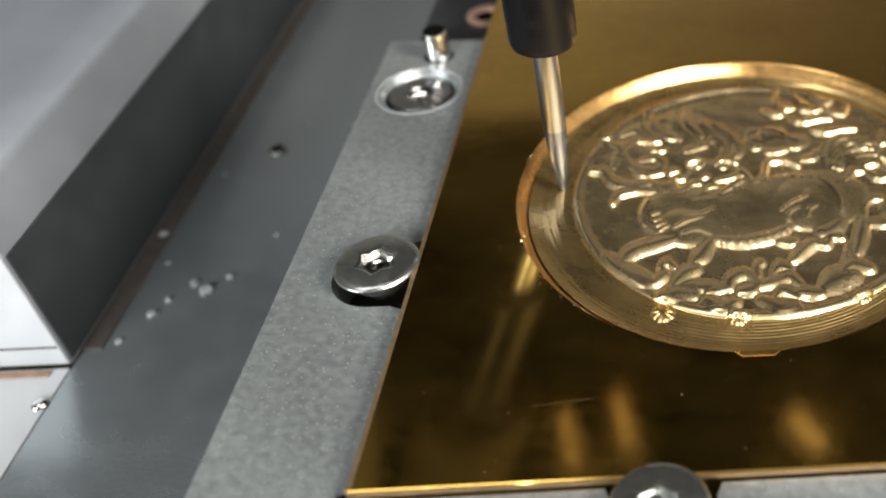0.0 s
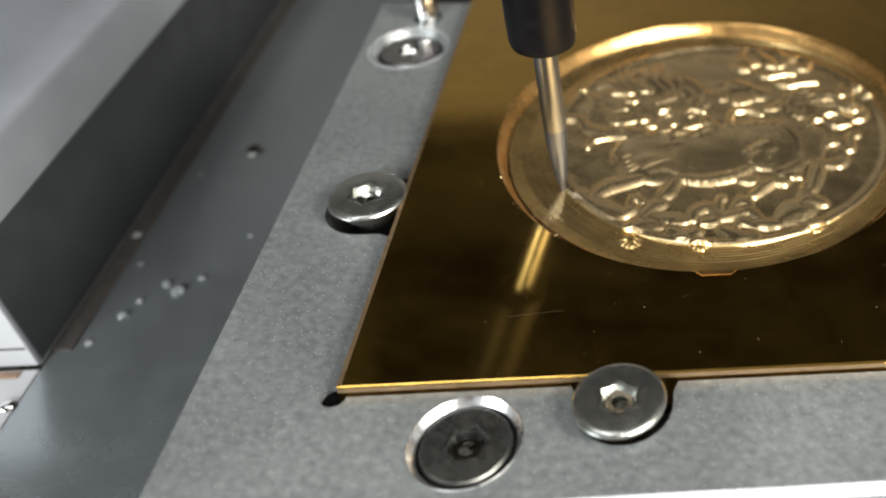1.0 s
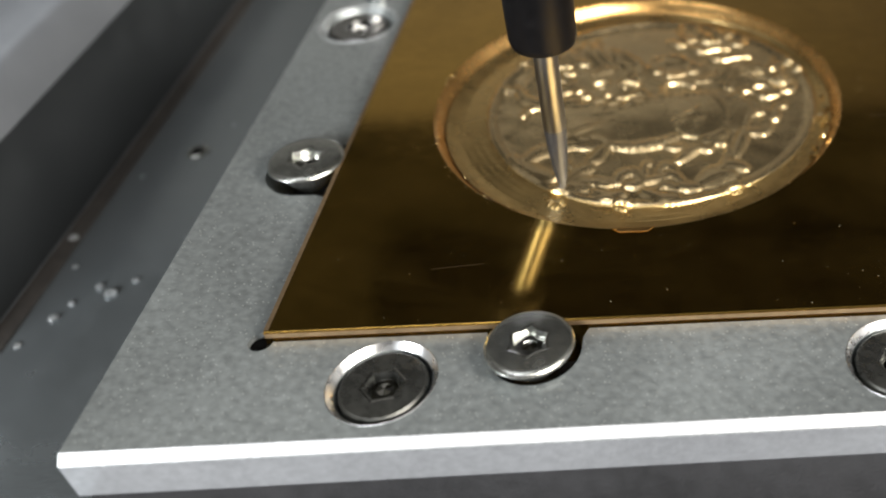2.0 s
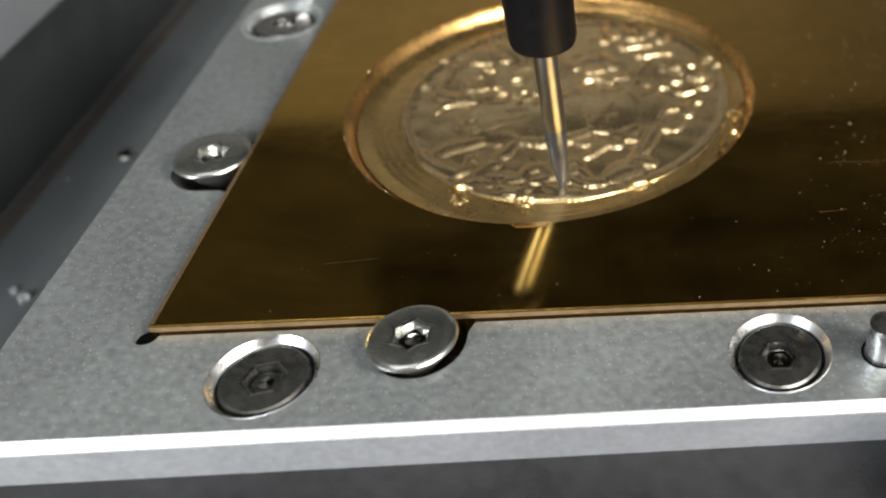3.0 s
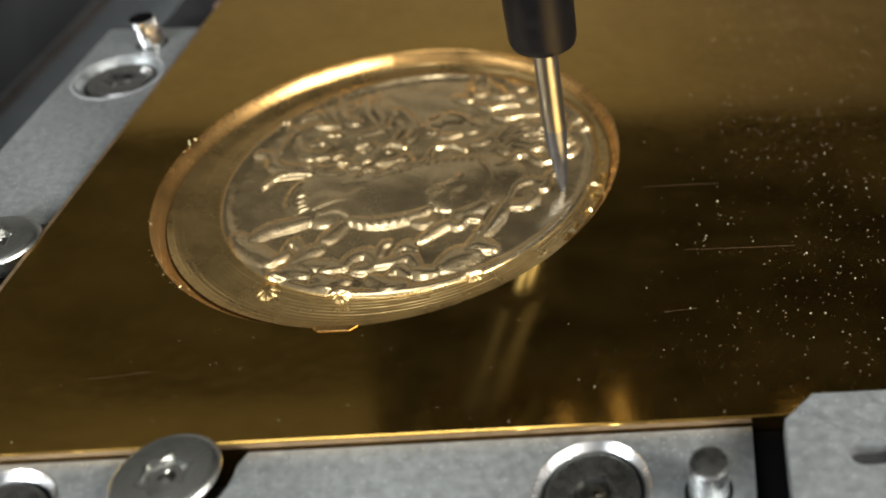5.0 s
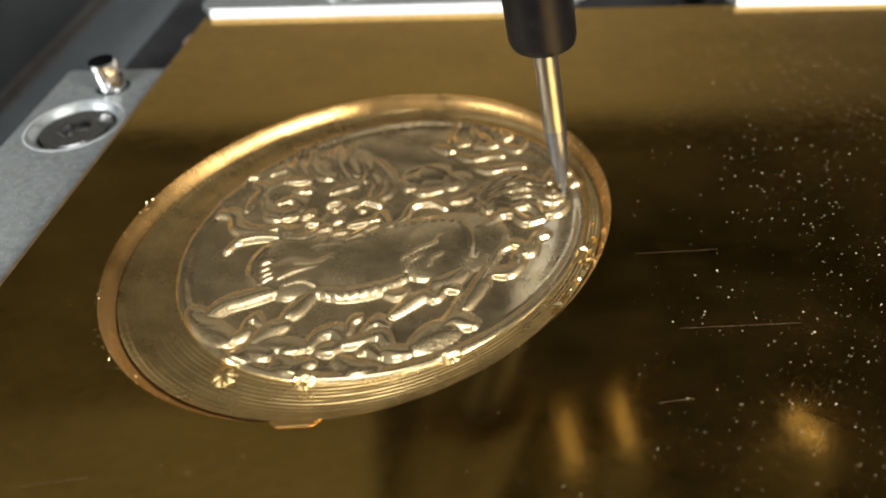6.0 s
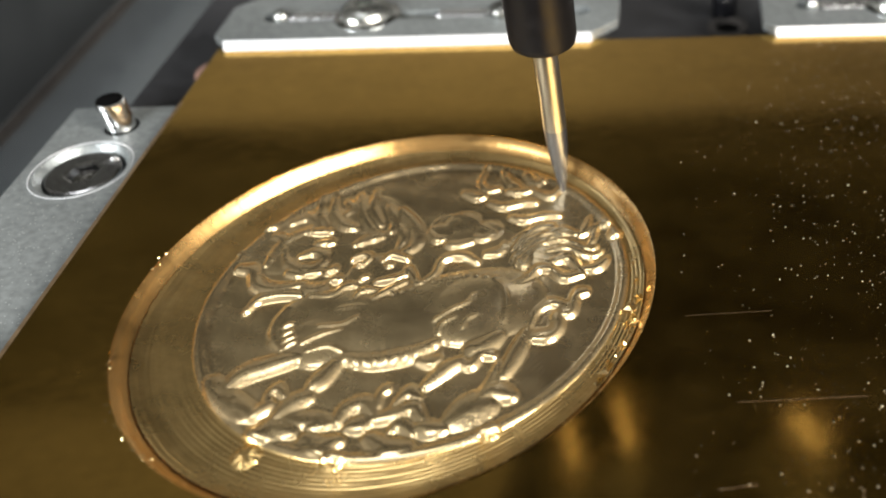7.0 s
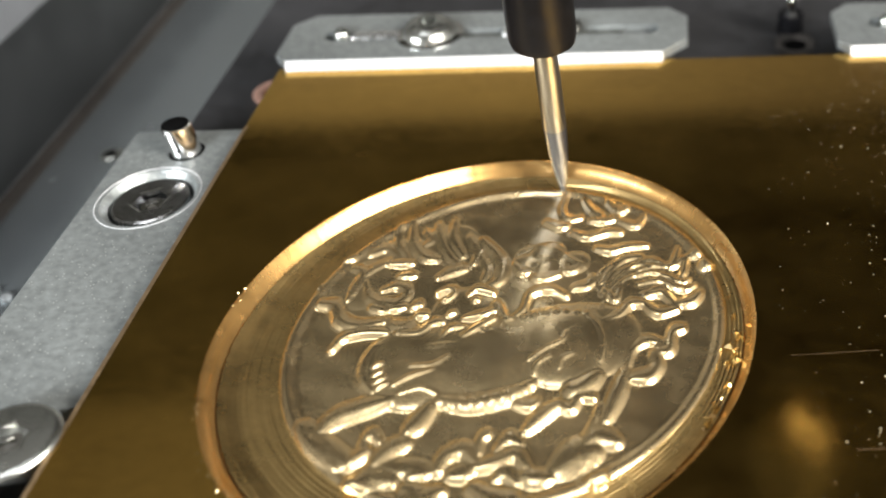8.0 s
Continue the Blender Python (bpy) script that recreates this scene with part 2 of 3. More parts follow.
def work_light(x, y, z, long, askew):
    lamp = new("work_light")
    lamp.location = (x, y, z)
    lamp.rotation_euler.z = radians(askew)
    tagged(lamp, "small warm work light under the machine head", "lamp", "work lights on the head")
    for name, mat, r, z0, z1 in (("housing", DARK, 0.006, 0.001, 0.034), ("bulb", LED, 0.0006, -0.002, 0.0005)):
        bm = bmesh.new()
        bmesh.ops.create_cube(bm, size=1.0, matrix=Matrix.Translation((0, 0, (z0 + z1) / 2)) @ Matrix.Diagonal((2 * r, long if name == "bulb" else long + 0.006, z1 - z0, 1)))
        me = bpy.data.meshes.new(name)
        bm.to_mesh(me)
        bm.free()
        me.materials.append(mat)
        ob = new(name, me)
        ob.parent = lamp


for lx, ly, lean, long in ((0.058, 0.123, 0.0, 0.020), (0.0755, 0.129, 0.0, 0.020), (0.130, 0.122, 24.0, 0.013)):
    work_light(lx, ly, 0.155, long, lean)


# ---------------------------------------------------------------- table: base plate and frame
def base_plate():
    t = thing("base_plate", 0, 0, 0, "dark oily steel base plate of the table", "base plate", ride=on_table)
    slab = part("slab", prism([(-18.5, -75), (230, -75), (230, 215), (-18.5, 215)], -33, -9, 0.4), BASE, t)
    for bx, by in ((-4.4, 137.4), (107.6, 151.5)):
        cut(slab, [lathe([(0, -5), (4.6, -5), (4.6, -20), (0, -20)], 32, bx, by)])
        part("bush", lathe([(3.0, -8.5), (4.3, -8.2), (4.8, -8.4), (4.8, -12), (2.8, -12), (2.8, -8.7), (3.0, -8.5)], 32, bx, by), COPPER if bx < 0 else GRIME, t, "copper-coloured bush" if bx < 0 else "dark ring of a bolt hole", smooth=40)
        # black disc paints the shade down the bore
        part("bore", lathe([(0, -9.1), (2.85, -9.1), (2.85, -10), (0, -10)], 24, bx, by), STANDIN_BLACK, t)
    return t


base_plate()


def locating_frame():
    t = thing("locating_frame", 0, 0, 0, "bead-blasted grey aluminium L-shaped locating frame", "frame", ride=on_table)
    outline = [(-20, -19.6), (113, -19.6), (113, -0.42), (-0.25, -0.42), (-0.25, 113), (-20, 113)]
    # black disc added below the rim to paint the hole's shade
    part("relief_hole_shade", lathe([(0, -2.4), (1.72, -2.4), (1.72, -2.9), (0, -2.9)], 24, -0.3, -0.3), STANDIN_BLACK, t, "black disc painting the shade in the relief hole")
    body = part("body", prism(outline, -9.0, -1.5), ALUMINIUM, t)
    cuts = [lathe([(0, 1), (1.8, 1), (1.8, -12), (0, -12)], 24, -0.3, -0.3)]
    cuts.append(prism(arc(39.7, -4.1, 6.75, 180, 360, 16) + [(46.45, -2.2), (47.6, 0.6), (31.8, 0.6), (32.95, -2.2)], -12, 1))
    cuts.append(prism(arc(-5.5, 40.7, 7.1, 90, 270, 16) + [(-2.2, 33.6), (0.6, 32.4), (0.6, 48.4), (-2.2, 47.8)], -12, 1))
    for hx, hy in ((19.0, -8.9), (92.2, -9.0), (-10.0, 93.5)):
        cuts.append(lathe([(0, 1), (7.9, 1), (7.6, -1.5), (6.7, -2.7), (6.7, -7.5), (0, -7.5)], 48, hx, hy))
    cut(body, cuts)
    return t, body


frame_thing, frame_body = locating_frame()
# chamfer along the front and side edges; a paler strip paints its highlight
def chamfer_cut():
    bm = bmesh.new()
    # wedge along the front edge
    a = [bm.verts.new((-30, y, z)) for y, z in ((-20.2, -3.3), (-20.2, -0.5), (-17.4, -0.5))]
    b = [bm.verts.new((125, v.co.y, v.co.z)) for v in a]
    bm.faces.new(a)
    bm.faces.new(b[::-1])
    for k in range(3):
        bm.faces.new((a[k], b[k], b[(k + 1) % 3], a[(k + 1) % 3]))
    return bm


cut(frame_body, [chamfer_cut()])
bevel = bmesh.new()
ends = [[bevel.verts.new((bx, by, bz)) for by, bz in ((-19.60, -2.72), (-18.38, -1.50), (-18.40, -1.46), (-19.64, -2.70))] for bx in (-19.9, 112.9)]
for k in range(4):
    bevel.faces.new((ends[0][k], ends[0][(k + 1) % 4], ends[1][(k + 1) % 4], ends[1][k]))
bevel.faces.new(ends[0])
bevel.faces.new(ends[1][::-1])
part("chamfer", bevel, ALUMINIUM_LIT, frame_thing, "chamfer strip in paler aluminium that paints its highlight")
part("front_face", box(-19.9, 112.9, -19.68, -19.605, -8.9, -3.0), ALUMINIUM_FACE, frame_thing, "front face, its light put into a paler aluminium")


# ---------------------------------------------------------------- screws and pins
def hexagon(r, a=0.0):
    return [(r * math.cos(radians(60 * k + a)), r * math.sin(radians(60 * k + a))) for k in range(6)]


def star(r):
    return [((r if k % 2 else 0.76 * r) * math.cos(radians(30 * k)), (r if k % 2 else 0.76 * r) * math.sin(radians(30 * k))) for k in range(12)]


def screw(name, x, y, z, label, group, socket, a, dome):
    """Machine screw: z is the underside of its head."""
    t = thing(name, x, y, z, label, "screw", group, ride=on_table)
    if dome:
        prof = [(0, 1.05), (5.4, 1.03), (6.0, 0.9), (6.35, 0.62), (6.46, 0.36), (6.35, 0.14), (6.0, 0.0), (4.6, -0.3), (4.4, -2.4), (0, -2.4)]
    else:
        prof = [(0, 2.3), (5.75, 2.28), (6.1, 2.05), (6.2, 1.7), (6.2, 0.0), (0, 0.0)]
    # the rear screw's brighter reflection is put into a lighter steel
    head = part("head", lathe(prof, 64), STEEL if dome else LIT_STEEL if y > 50 else DARK_STEEL, t, smooth=35)
    edge = socket(2.9) if socket is star else socket(2.75, a)
    top = prof[0][1]
    cut(head, [prism(edge, top - 0.02 - (1.0 if dome else 1.7), 4.0)])
    head.data.set_sharp_from_angle(angle=radians(28))
    rim = bmesh.new()
    inner = [rim.verts.new((px, py, top - 0.06)) for px, py in edge]
    outer = [rim.verts.new((px * 1.17, py * 1.17, top + 0.02)) for px, py in edge]
    for k in range(len(edge)):
        j = (k + 1) % len(edge)
        rim.faces.new((inner[k], inner[j], outer[j], outer[k]))
    part("socket_lip", rim, CHROME, t, "bright lip of the socket")
    part("socket_floor", lathe([(0, top - 0.75), (1.1, top - 0.95), (1.9, top - 0.94), (1.9, top - 0.99), (0, top - 0.99)], 16), CHROME, t)
    part("shank", lathe([(0, 0.0), (2.9, 0.0), (2.9, -4.5), (0, -4.5)], 24), STEEL, t)
    return t


screw("clamp_screw", 39.2, -4.85, 0.02, "dark steel button-head screw clamping the brass plate's edge", "screws holding the brass plate", star, 0, True)
screw("clamp_screw", -5.4, 41.1, 0.02, "dark steel button-head screw clamping the brass plate's edge", "screws holding the brass plate", star, 0, True)
screw("frame_screw", 19.0, -8.9, -4.4, "dark steel screw sunk in a counterbore of the frame", "screws of the locating frame", hexagon, 12, False)
screw("frame_screw", 92.2, -9.0, -4.4, "dark steel screw sunk in a counterbore of the frame", "screws of the locating frame", hexagon, 0, False)
screw("frame_screw", -10.0, 93.5, -4.4, "dark steel screw sunk in a counterbore of the frame", "screws of the locating frame", hexagon, 20, False)


def counterbore_ring(x, y):
    out = 0.75 if y > 50 else 0.0  # the rear one has a wider chamfer
    # paler diffuse metal paints the brightness of the rear ring
    part("counterbore_edge", lathe([(7.62 + out, -1.46), (6.82, -2.4 - out), (6.7, -2.4 - out), (7.5 + out, -1.40), (7.62 + out, -1.46)], 64, x, y), ALUMINIUM_LIT if y > 50 else TURNED, frame_thing, "bright turned edge of a counterbore", smooth=40)


for hx, hy in ((19.0, -8.9), (92.2, -9.0), (-10.0, 93.5)):
    counterbore_ring(hx, hy)


def dowel(x, y, r, h):
    t = thing("dowel_pin", x, y, -1.5, "ground steel dowel pin standing in the aluminium frame", "pin", "dowel pins of the frame", ride=on_table)
    # dark ends and a brighter rear pin: reflections put into the materials
    part("pin", lathe([(0, h), (r - 0.45, h), (r - 0.12, h - 0.14), (r, h - 0.5), (r, -6), (0, -6)], 40), CHROME if y > 50 else TURNED, t, smooth=40)
    part("cap", lathe([(0, h + 0.10), (r - 0.5, h + 0.10), (r - 0.2, h - 0.02), (r - 0.2, h - 0.1), (0, h - 0.1)], 32), STANDIN_BLACK if y > 50 else DARK_STEEL, t, "end of the pin, its dark reflection put into the colour", smooth=40)
    part("hole_edge", lathe([(r + 0.55, 0.03), (r + 0.05, 0.03), (r + 0.02, -0.4), (r + 0.5, -0.4), (r + 0.55, 0.03)], 40), STANDIN_BLACK, t)


dowel(107.0, -10.0, 2.55, 6.0)
dowel(-8.6, 106.5, 2.45, 6.0)


# ---------------------------------------------------------------- the brass plate and its medal
CX, CY, RIM, FOOT, DEEP = 53.25, 59.06, 39.25, 36.1, -3.15


# The relief's lines, member by member of the beast: points, half width, height.
def trunk_lines():
    return [
        ([(-11.2, -4.3), (-4.7, -4.7), (3.2, -3.1), (11.2, -1.3), (14.6, -1.5)], 6.30, 0.60), ([(-11.0, -7.3), (-9.7, -7.8)], 4.60, 0.75),
        ([(10.9, -2.7), (12.1, -2.3)], 6.40, 0.85), ([(-16.7, -1.3), (-16.8, -6.1), (-15.1, -9.8)], 2.00, 0.60),
        ([(-5.7, -11.8), (-1.7, -12.6), (2.0, -12.1), (4.6, -11.2), (6.6, -9.6)], 1.90, 0.85), ([(16.5, 1.5), (17.3, -1.7), (17.0, -6.1)], 0.70, 0.75),
    ]


def forelegs_lines():
    return [
        ([(-12.0, -11.2), (-14.9, -12.2), (-18.3, -13.5), (-19.9, -14.8), (-20.6, -16.1)], 2.10, 0.85),
        ([(-23.1, -15.1), (-20.8, -17.9), (-17.1, -20.8), (-15.1, -21.6)], 2.00, 0.75), ([(-15.4, -21.8), (-14.6, -20.7), (-13.7, -19.7)], 1.50, 0.90),
        ([(-13.7, -19.7), (-14.5, -18.3), (-13.6, -17.2), (-12.2, -18.5)], 0.90, 0.70), ([(-6.7, -12.7), (-8.0, -15.5), (-8.9, -16.9)], 1.90, 0.80),
        ([(-8.9, -18.7), (-10.8, -19.9), (-12.2, -21.8)], 1.90, 0.75), ([(-11.7, -22.0), (-8.6, -23.1), (-5.4, -22.9)], 1.10, 0.50),
    ]


def hind_legs_lines():
    return [
        ([(15.9, -8.6), (13.7, -11.0), (12.1, -10.9)], 2.20, 0.90), ([(15.8, -12.7), (13.8, -12.5), (12.8, -14.4), (11.2, -13.9)], 1.00, 0.70),
        ([(11.1, -13.4), (9.0, -15.2), (7.0, -17.6)], 1.60, 0.80), ([(4.9, -13.0), (6.9, -13.6), (8.0, -12.9)], 0.90, 0.60),
        ([(19.9, -8.3), (18.9, -12.4), (17.6, -16.6)], 1.70, 0.75), ([(16.6, -14.2), (15.7, -17.9), (14.4, -20.1)], 0.80, 0.50),
        ([(15.2, -20.4), (16.6, -19.4), (19.3, -20.2)], 2.00, 0.85), ([(20.2, -7.3), (20.9, -4.1), (22.9, -2.6), (25.5, -3.1)], 0.90, 0.60),
        ([(21.1, -9.5), (23.5, -9.4), (24.7, -7.1), (23.8, -5.4)], 1.20, 0.70), ([(24.7, -4.9), (26.3, -4.5), (26.7, -1.2), (28.4, -0.3)], 1.10, 0.75),
    ]


def tail_lines():
    return [
        ([(16.0, 1.8), (18.5, 2.8), (20.1, 5.1), (22.3, 5.2)], 1.00, 0.80), ([(22.3, 5.0), (24.5, 3.0), (27.5, 3.7)], 0.90, 0.70),
        ([(22.3, 6.8), (24.9, 7.3), (27.1, 4.7)], 0.90, 0.70), ([(27.5, 4.7), (29.7, 5.1), (31.1, 6.9)], 1.00, 0.75),
        ([(20.8, 11.3), (24.4, 11.8), (28.0, 9.6), (29.3, 10.1)], 0.60, 0.65), ([(21.3, 9.6), (24.8, 10.0), (28.4, 7.9), (30.2, 8.8)], 0.60, 0.65),
        ([(21.2, 12.7), (24.3, 13.4), (27.0, 13.5), (28.4, 15.4)], 0.60, 0.65), ([(20.2, 14.2), (23.4, 14.9), (26.1, 12.9)], 0.60, 0.60),
        ([(15.5, 10.3), (16.7, 12.8), (18.8, 15.3), (21.5, 15.8)], 0.90, 0.60), ([(16.0, 8.4), (17.9, 6.4), (18.6, 10.1)], 0.80, 0.55),
    ]


def flames_lines():
    return [
        ([(5.0, 25.5), (7.5, 24.0), (8.9, 24.3)], 0.90, 0.70), ([(9.8, 22.5), (12.4, 21.2), (15.7, 22.1), (18.0, 22.0)], 0.80, 0.70),
        ([(14.0, 18.3), (16.4, 17.5), (19.6, 18.4), (22.4, 18.5)], 0.80, 0.70), ([(8.1, 32.6), (7.5, 28.8), (8.7, 26.0), (11.1, 26.3)], 0.80, 0.60),
        ([(12.6, 25.5), (15.0, 25.1), (17.4, 26.0)], 0.80, 0.60), ([(11.2, 30.9), (12.9, 27.7), (14.4, 26.9)], 0.90, 0.50),
        ([(15.2, 29.9), (17.3, 27.5), (18.7, 28.1)], 0.80, 0.60), ([(17.4, 25.2), (20.3, 23.6), (21.7, 25.7)], 0.80, 0.60),
        ([(26.1, 12.9), (27.0, 14.8), (27.5, 17.5)], 0.80, 0.60), ([(28.9, 15.4), (28.4, 12.1), (28.0, 10.9)], 0.80, 0.60),
    ]


def clouds_lines():
    return [
        ([(1.2, 15.0), (2.7, 13.4), (4.0, 13.8)], 0.90, 0.60), ([(4.5, 12.2), (6.0, 11.8), (8.6, 12.6)], 0.90, 0.60),
        ([(8.9, 13.9), (10.3, 13.2), (11.6, 14.2)], 0.80, 0.55), ([(11.1, 9.3), (13.3, 9.8), (14.0, 11.7)], 0.90, 0.55),
        ([(2.3, 3.2), (3.8, 4.9), (4.3, 7.9), (5.9, 9.0), (8.1, 8.9), (10.2, 7.5)], 0.80, 0.75),
    ]


def mane_lines():
    return [
        ([(-19.1, 25.9), (-18.6, 21.6), (-16.4, 18.1)], 1.00, 0.50), ([(-17.0, 25.0), (-16.3, 21.5), (-13.7, 17.9), (-11.3, 17.1)], 1.10, 0.55),
        ([(-14.7, 24.2), (-13.2, 22.0), (-14.3, 20.7)], 0.90, 0.50), ([(-12.9, 25.5), (-11.6, 21.2), (-8.5, 16.3)], 1.20, 0.55),
        ([(-10.3, 26.4), (-9.9, 21.8), (-7.4, 17.9)], 1.20, 0.55), ([(-7.2, 22.3), (-5.3, 18.8), (-5.3, 16.1)], 1.10, 0.50),
        ([(-4.8, 21.5), (-1.3, 16.5), (-0.7, 12.5), (-2.2, 10.7)], 1.50, 0.60), ([(-10.5, 13.1), (-8.1, 14.3), (-6.4, 14.8)], 1.00, 0.50),
        ([(-4.6, 17.4), (-3.0, 14.6), (-3.3, 12.1)], 1.00, 0.45),
    ]


def curls_lines():
    return [
        ([(-28.9, 11.7), (-29.2, 14.2), (-27.5, 17.4), (-24.9, 17.9)], 1.00, 0.50), ([(-24.4, 15.9), (-22.7, 14.5), (-22.9, 10.1)], 0.90, 0.55),
        ([(-23.5, 8.9), (-23.1, 12.6), (-21.5, 15.1), (-18.6, 17.5)], 1.00, 0.50), ([(-22.5, 19.1), (-20.1, 20.3), (-17.8, 18.1)], 1.00, 0.45),
        ([(-21.8, 12.5), (-20.0, 8.7), (-16.2, 7.3), (-14.6, 9.6), (-16.3, 11.3), (-18.7, 10.5)], 1.00, 0.55),
        ([(-19.2, 16.5), (-17.0, 16.4), (-15.2, 16.5)], 0.80, 0.65), ([(-16.8, 13.5), (-15.4, 13.4), (-14.2, 13.7)], 0.80, 0.65),
        ([(-19.5, 6.9), (-18.1, 6.2), (-16.9, 5.9)], 1.00, 0.65), ([(-16.8, 6.1), (-15.6, 6.5), (-14.4, 6.8)], 0.80, 0.60),
    ]


def beard_lines():
    return [
        ([(-27.4, 7.9), (-25.1, 7.2), (-23.5, 4.2), (-20.6, 2.8), (-16.3, 3.7)], 1.20, 0.80), ([(-23.2, -1.5), (-22.1, 0.7), (-19.1, 1.6), (-15.7, 1.4)], 1.00, 0.75),
        ([(-15.7, 3.1), (-13.9, 2.4), (-12.8, 3.2)], 1.70, 0.80), ([(-14.4, 1.1), (-11.1, 0.9), (-9.4, 2.7), (-7.8, 3.0)], 1.00, 0.85),
        ([(-13.3, 6.5), (-12.6, 7.0), (-11.9, 7.0)], 0.80, 0.65), ([(-12.3, 4.7), (-11.5, 4.7), (-10.6, 4.8)], 0.80, 0.65),
        ([(-10.4, -2.2), (-7.7, -1.9), (-4.5, -1.5)], 1.70, 0.80),
    ]


def face_lines():
    return [
        ([(-9.8, 9.3), (-8.2, 9.8), (-7.2, 9.2), (-7.8, 7.7)], 0.80, 0.95), ([(-4.9, 8.4), (-3.8, 9.6), (-1.2, 8.8)], 0.90, 0.95),
        ([(-4.9, 3.4), (-2.0, 4.0), (-0.6, 4.9)], 0.90, 1.05), ([(-7.5, 4.1), (-6.9, 4.5), (-6.2, 4.8)], 0.70, 0.95),
        ([(-7.6, -0.2), (-6.6, 1.4), (-4.6, 1.9)], 0.80, 0.90), ([(-4.3, -0.1), (-2.5, 1.5), (-0.2, 3.3)], 1.30, 1.00),
        ([(-0.9, 6.3), (-0.2, 5.7), (1.5, 3.2)], 0.90, 0.80),
    ]


def ground_lines():
    return [
        ([(-14.5, -25.2), (-12.6, -24.2), (-9.4, -24.6)], 2.00, 0.75), ([(-7.5, -25.9), (-4.8, -27.3), (-2.7, -26.5)], 1.70, 0.75),
        ([(-7.3, -24.0), (-5.8, -23.8), (-4.5, -23.5)], 1.00, 0.55), ([(-3.7, -23.2), (-3.1, -21.3), (-1.0, -20.4), (0.7, -22.2)], 1.70, 0.75),
        ([(-2.2, -24.3), (0.0, -24.2), (0.5, -22.8)], 1.20, 0.65), ([(1.0, -26.2), (3.6, -27.8), (6.8, -27.8)], 1.60, 0.75),
        ([(1.0, -23.2), (3.9, -22.4), (6.0, -21.5), (7.7, -23.4)], 1.50, 0.70), ([(1.2, -21.0), (1.0, -18.9), (2.0, -17.9)], 0.90, 0.60),
        ([(3.4, -20.6), (4.7, -19.1), (6.6, -19.8)], 1.00, 0.60),
    ]


def bank_lines():
    return [
        ([(7.5, -24.9), (9.2, -25.4), (10.9, -25.4)], 1.60, 0.70), ([(12.0, -23.9), (14.1, -22.5), (16.3, -21.7)], 3.00, 0.80),
        ([(3.8, -25.2), (4.7, -24.3), (7.0, -25.9)], 1.00, 0.50),
    ]


def crease_lines():
    return [
        ([(5.9, -5.4), (8.1, -3.6), (10.5, -2.2), (11.1, -0.4)], 0.45, 0.28), ([(7.0, -8.1), (7.2, -6.3), (9.1, -5.0)], 0.45, 0.25),
        ([(10.5, -7.3), (10.8, -5.7), (12.3, -4.7)], 0.45, 0.22), ([(-12.5, -9.1), (-10.5, -7.7), (-7.6, -6.5)], 0.50, 0.30),
        ([(-10.9, -5.7), (-7.8, -5.4), (-5.7, -3.8)], 0.45, 0.25), ([(-16.2, -5.3), (-15.5, -4.9), (-14.9, -4.8)], 0.42, 0.35),
        ([(-15.8, -6.9), (-15.2, -6.5), (-14.5, -6.2)], 0.42, 0.35), ([(-15.4, -8.3), (-14.7, -7.9), (-13.8, -7.5)], 0.42, 0.35),
        ([(-14.8, -9.5), (-14.1, -8.9), (-13.3, -8.6)], 0.42, 0.35), ([(-11.4, -10.5), (-8.5, -9.7), (-5.9, -10.8)], 0.50, 0.20),
        ([(15.4, 7.6), (17.7, 12.6), (22.2, 13.9), (26.8, 12.0)], 0.42, 0.26), ([(15.9, 5.8), (18.7, 10.6), (23.2, 12.0), (27.2, 9.8)], 0.42, 0.26),
        ([(17.0, 10.1), (20.4, 13.7), (24.9, 14.5)], 0.42, 0.24), ([(14.3, 10.2), (15.4, 13.4), (17.6, 15.0)], 0.42, 0.24),
        ([(21.5, 7.3), (25.0, 8.9), (29.0, 7.5)], 0.42, 0.22), ([(-17.1, -0.9), (-18.0, -4.1), (-17.3, -7.3), (-15.3, -9.9)], 0.45, 0.24),
        ([(0.9, 14.9), (1.4, 18.2), (3.9, 19.8), (7.7, 18.5), (9.8, 16.4), (12.7, 14.2), (13.8, 11.5)], 0.40, 0.16),
        ([(13.9, 2.9), (15.6, 0.5), (16.5, -2.9), (16.4, -6.2)], 0.45, 0.22),
    ]


def spine_beads():
    """Small beads along the beast's back and under its chin: place and radius."""
    back = [(2.5 + 1.6 * k, 2.7 + 1.75 * math.sin(math.pi * (k + 0.6) / 9.0), 0.55) for k in range(8)]
    return back + [(-1.6 + 1.3 * k, 0.9 + 0.5 * k, 0.5) for k in range(3)]


def bosses():
    """Round swellings: brow, clouds, eyes, nostril and rivets of the border."""
    return [(-5.3, 6.0, 4.8, 0.50), (2.9, 15.6, 2.3, 0.42), (6.3, 17.8, 3.0, 0.45), (10.6, 15.5, 2.7, 0.42), (6.4, 14.1, 2.4, 0.40), (19.9, 10.7, 5.5, 0.32), (-3.6, 7.5, 0.9, 1.00), (-8.4, 8.0, 0.8, 1.00), (1.5, 3.1, 1.1, 0.85),
            (-10.2, 21.1, 5.0, 0.22), (-21.8, 12.5, 5.5, 0.18), (-14.1, -28.1, 2.0, 0.80), (-2.6, -29.7, 1.6, 0.70), (17.2, -26.2, 1.6, 0.70), (25.0, -3.3, 1.0, 0.50), (32.1, 13.2, 1.5, 0.80), (30.3, 16.0, 1.2, 0.70)]


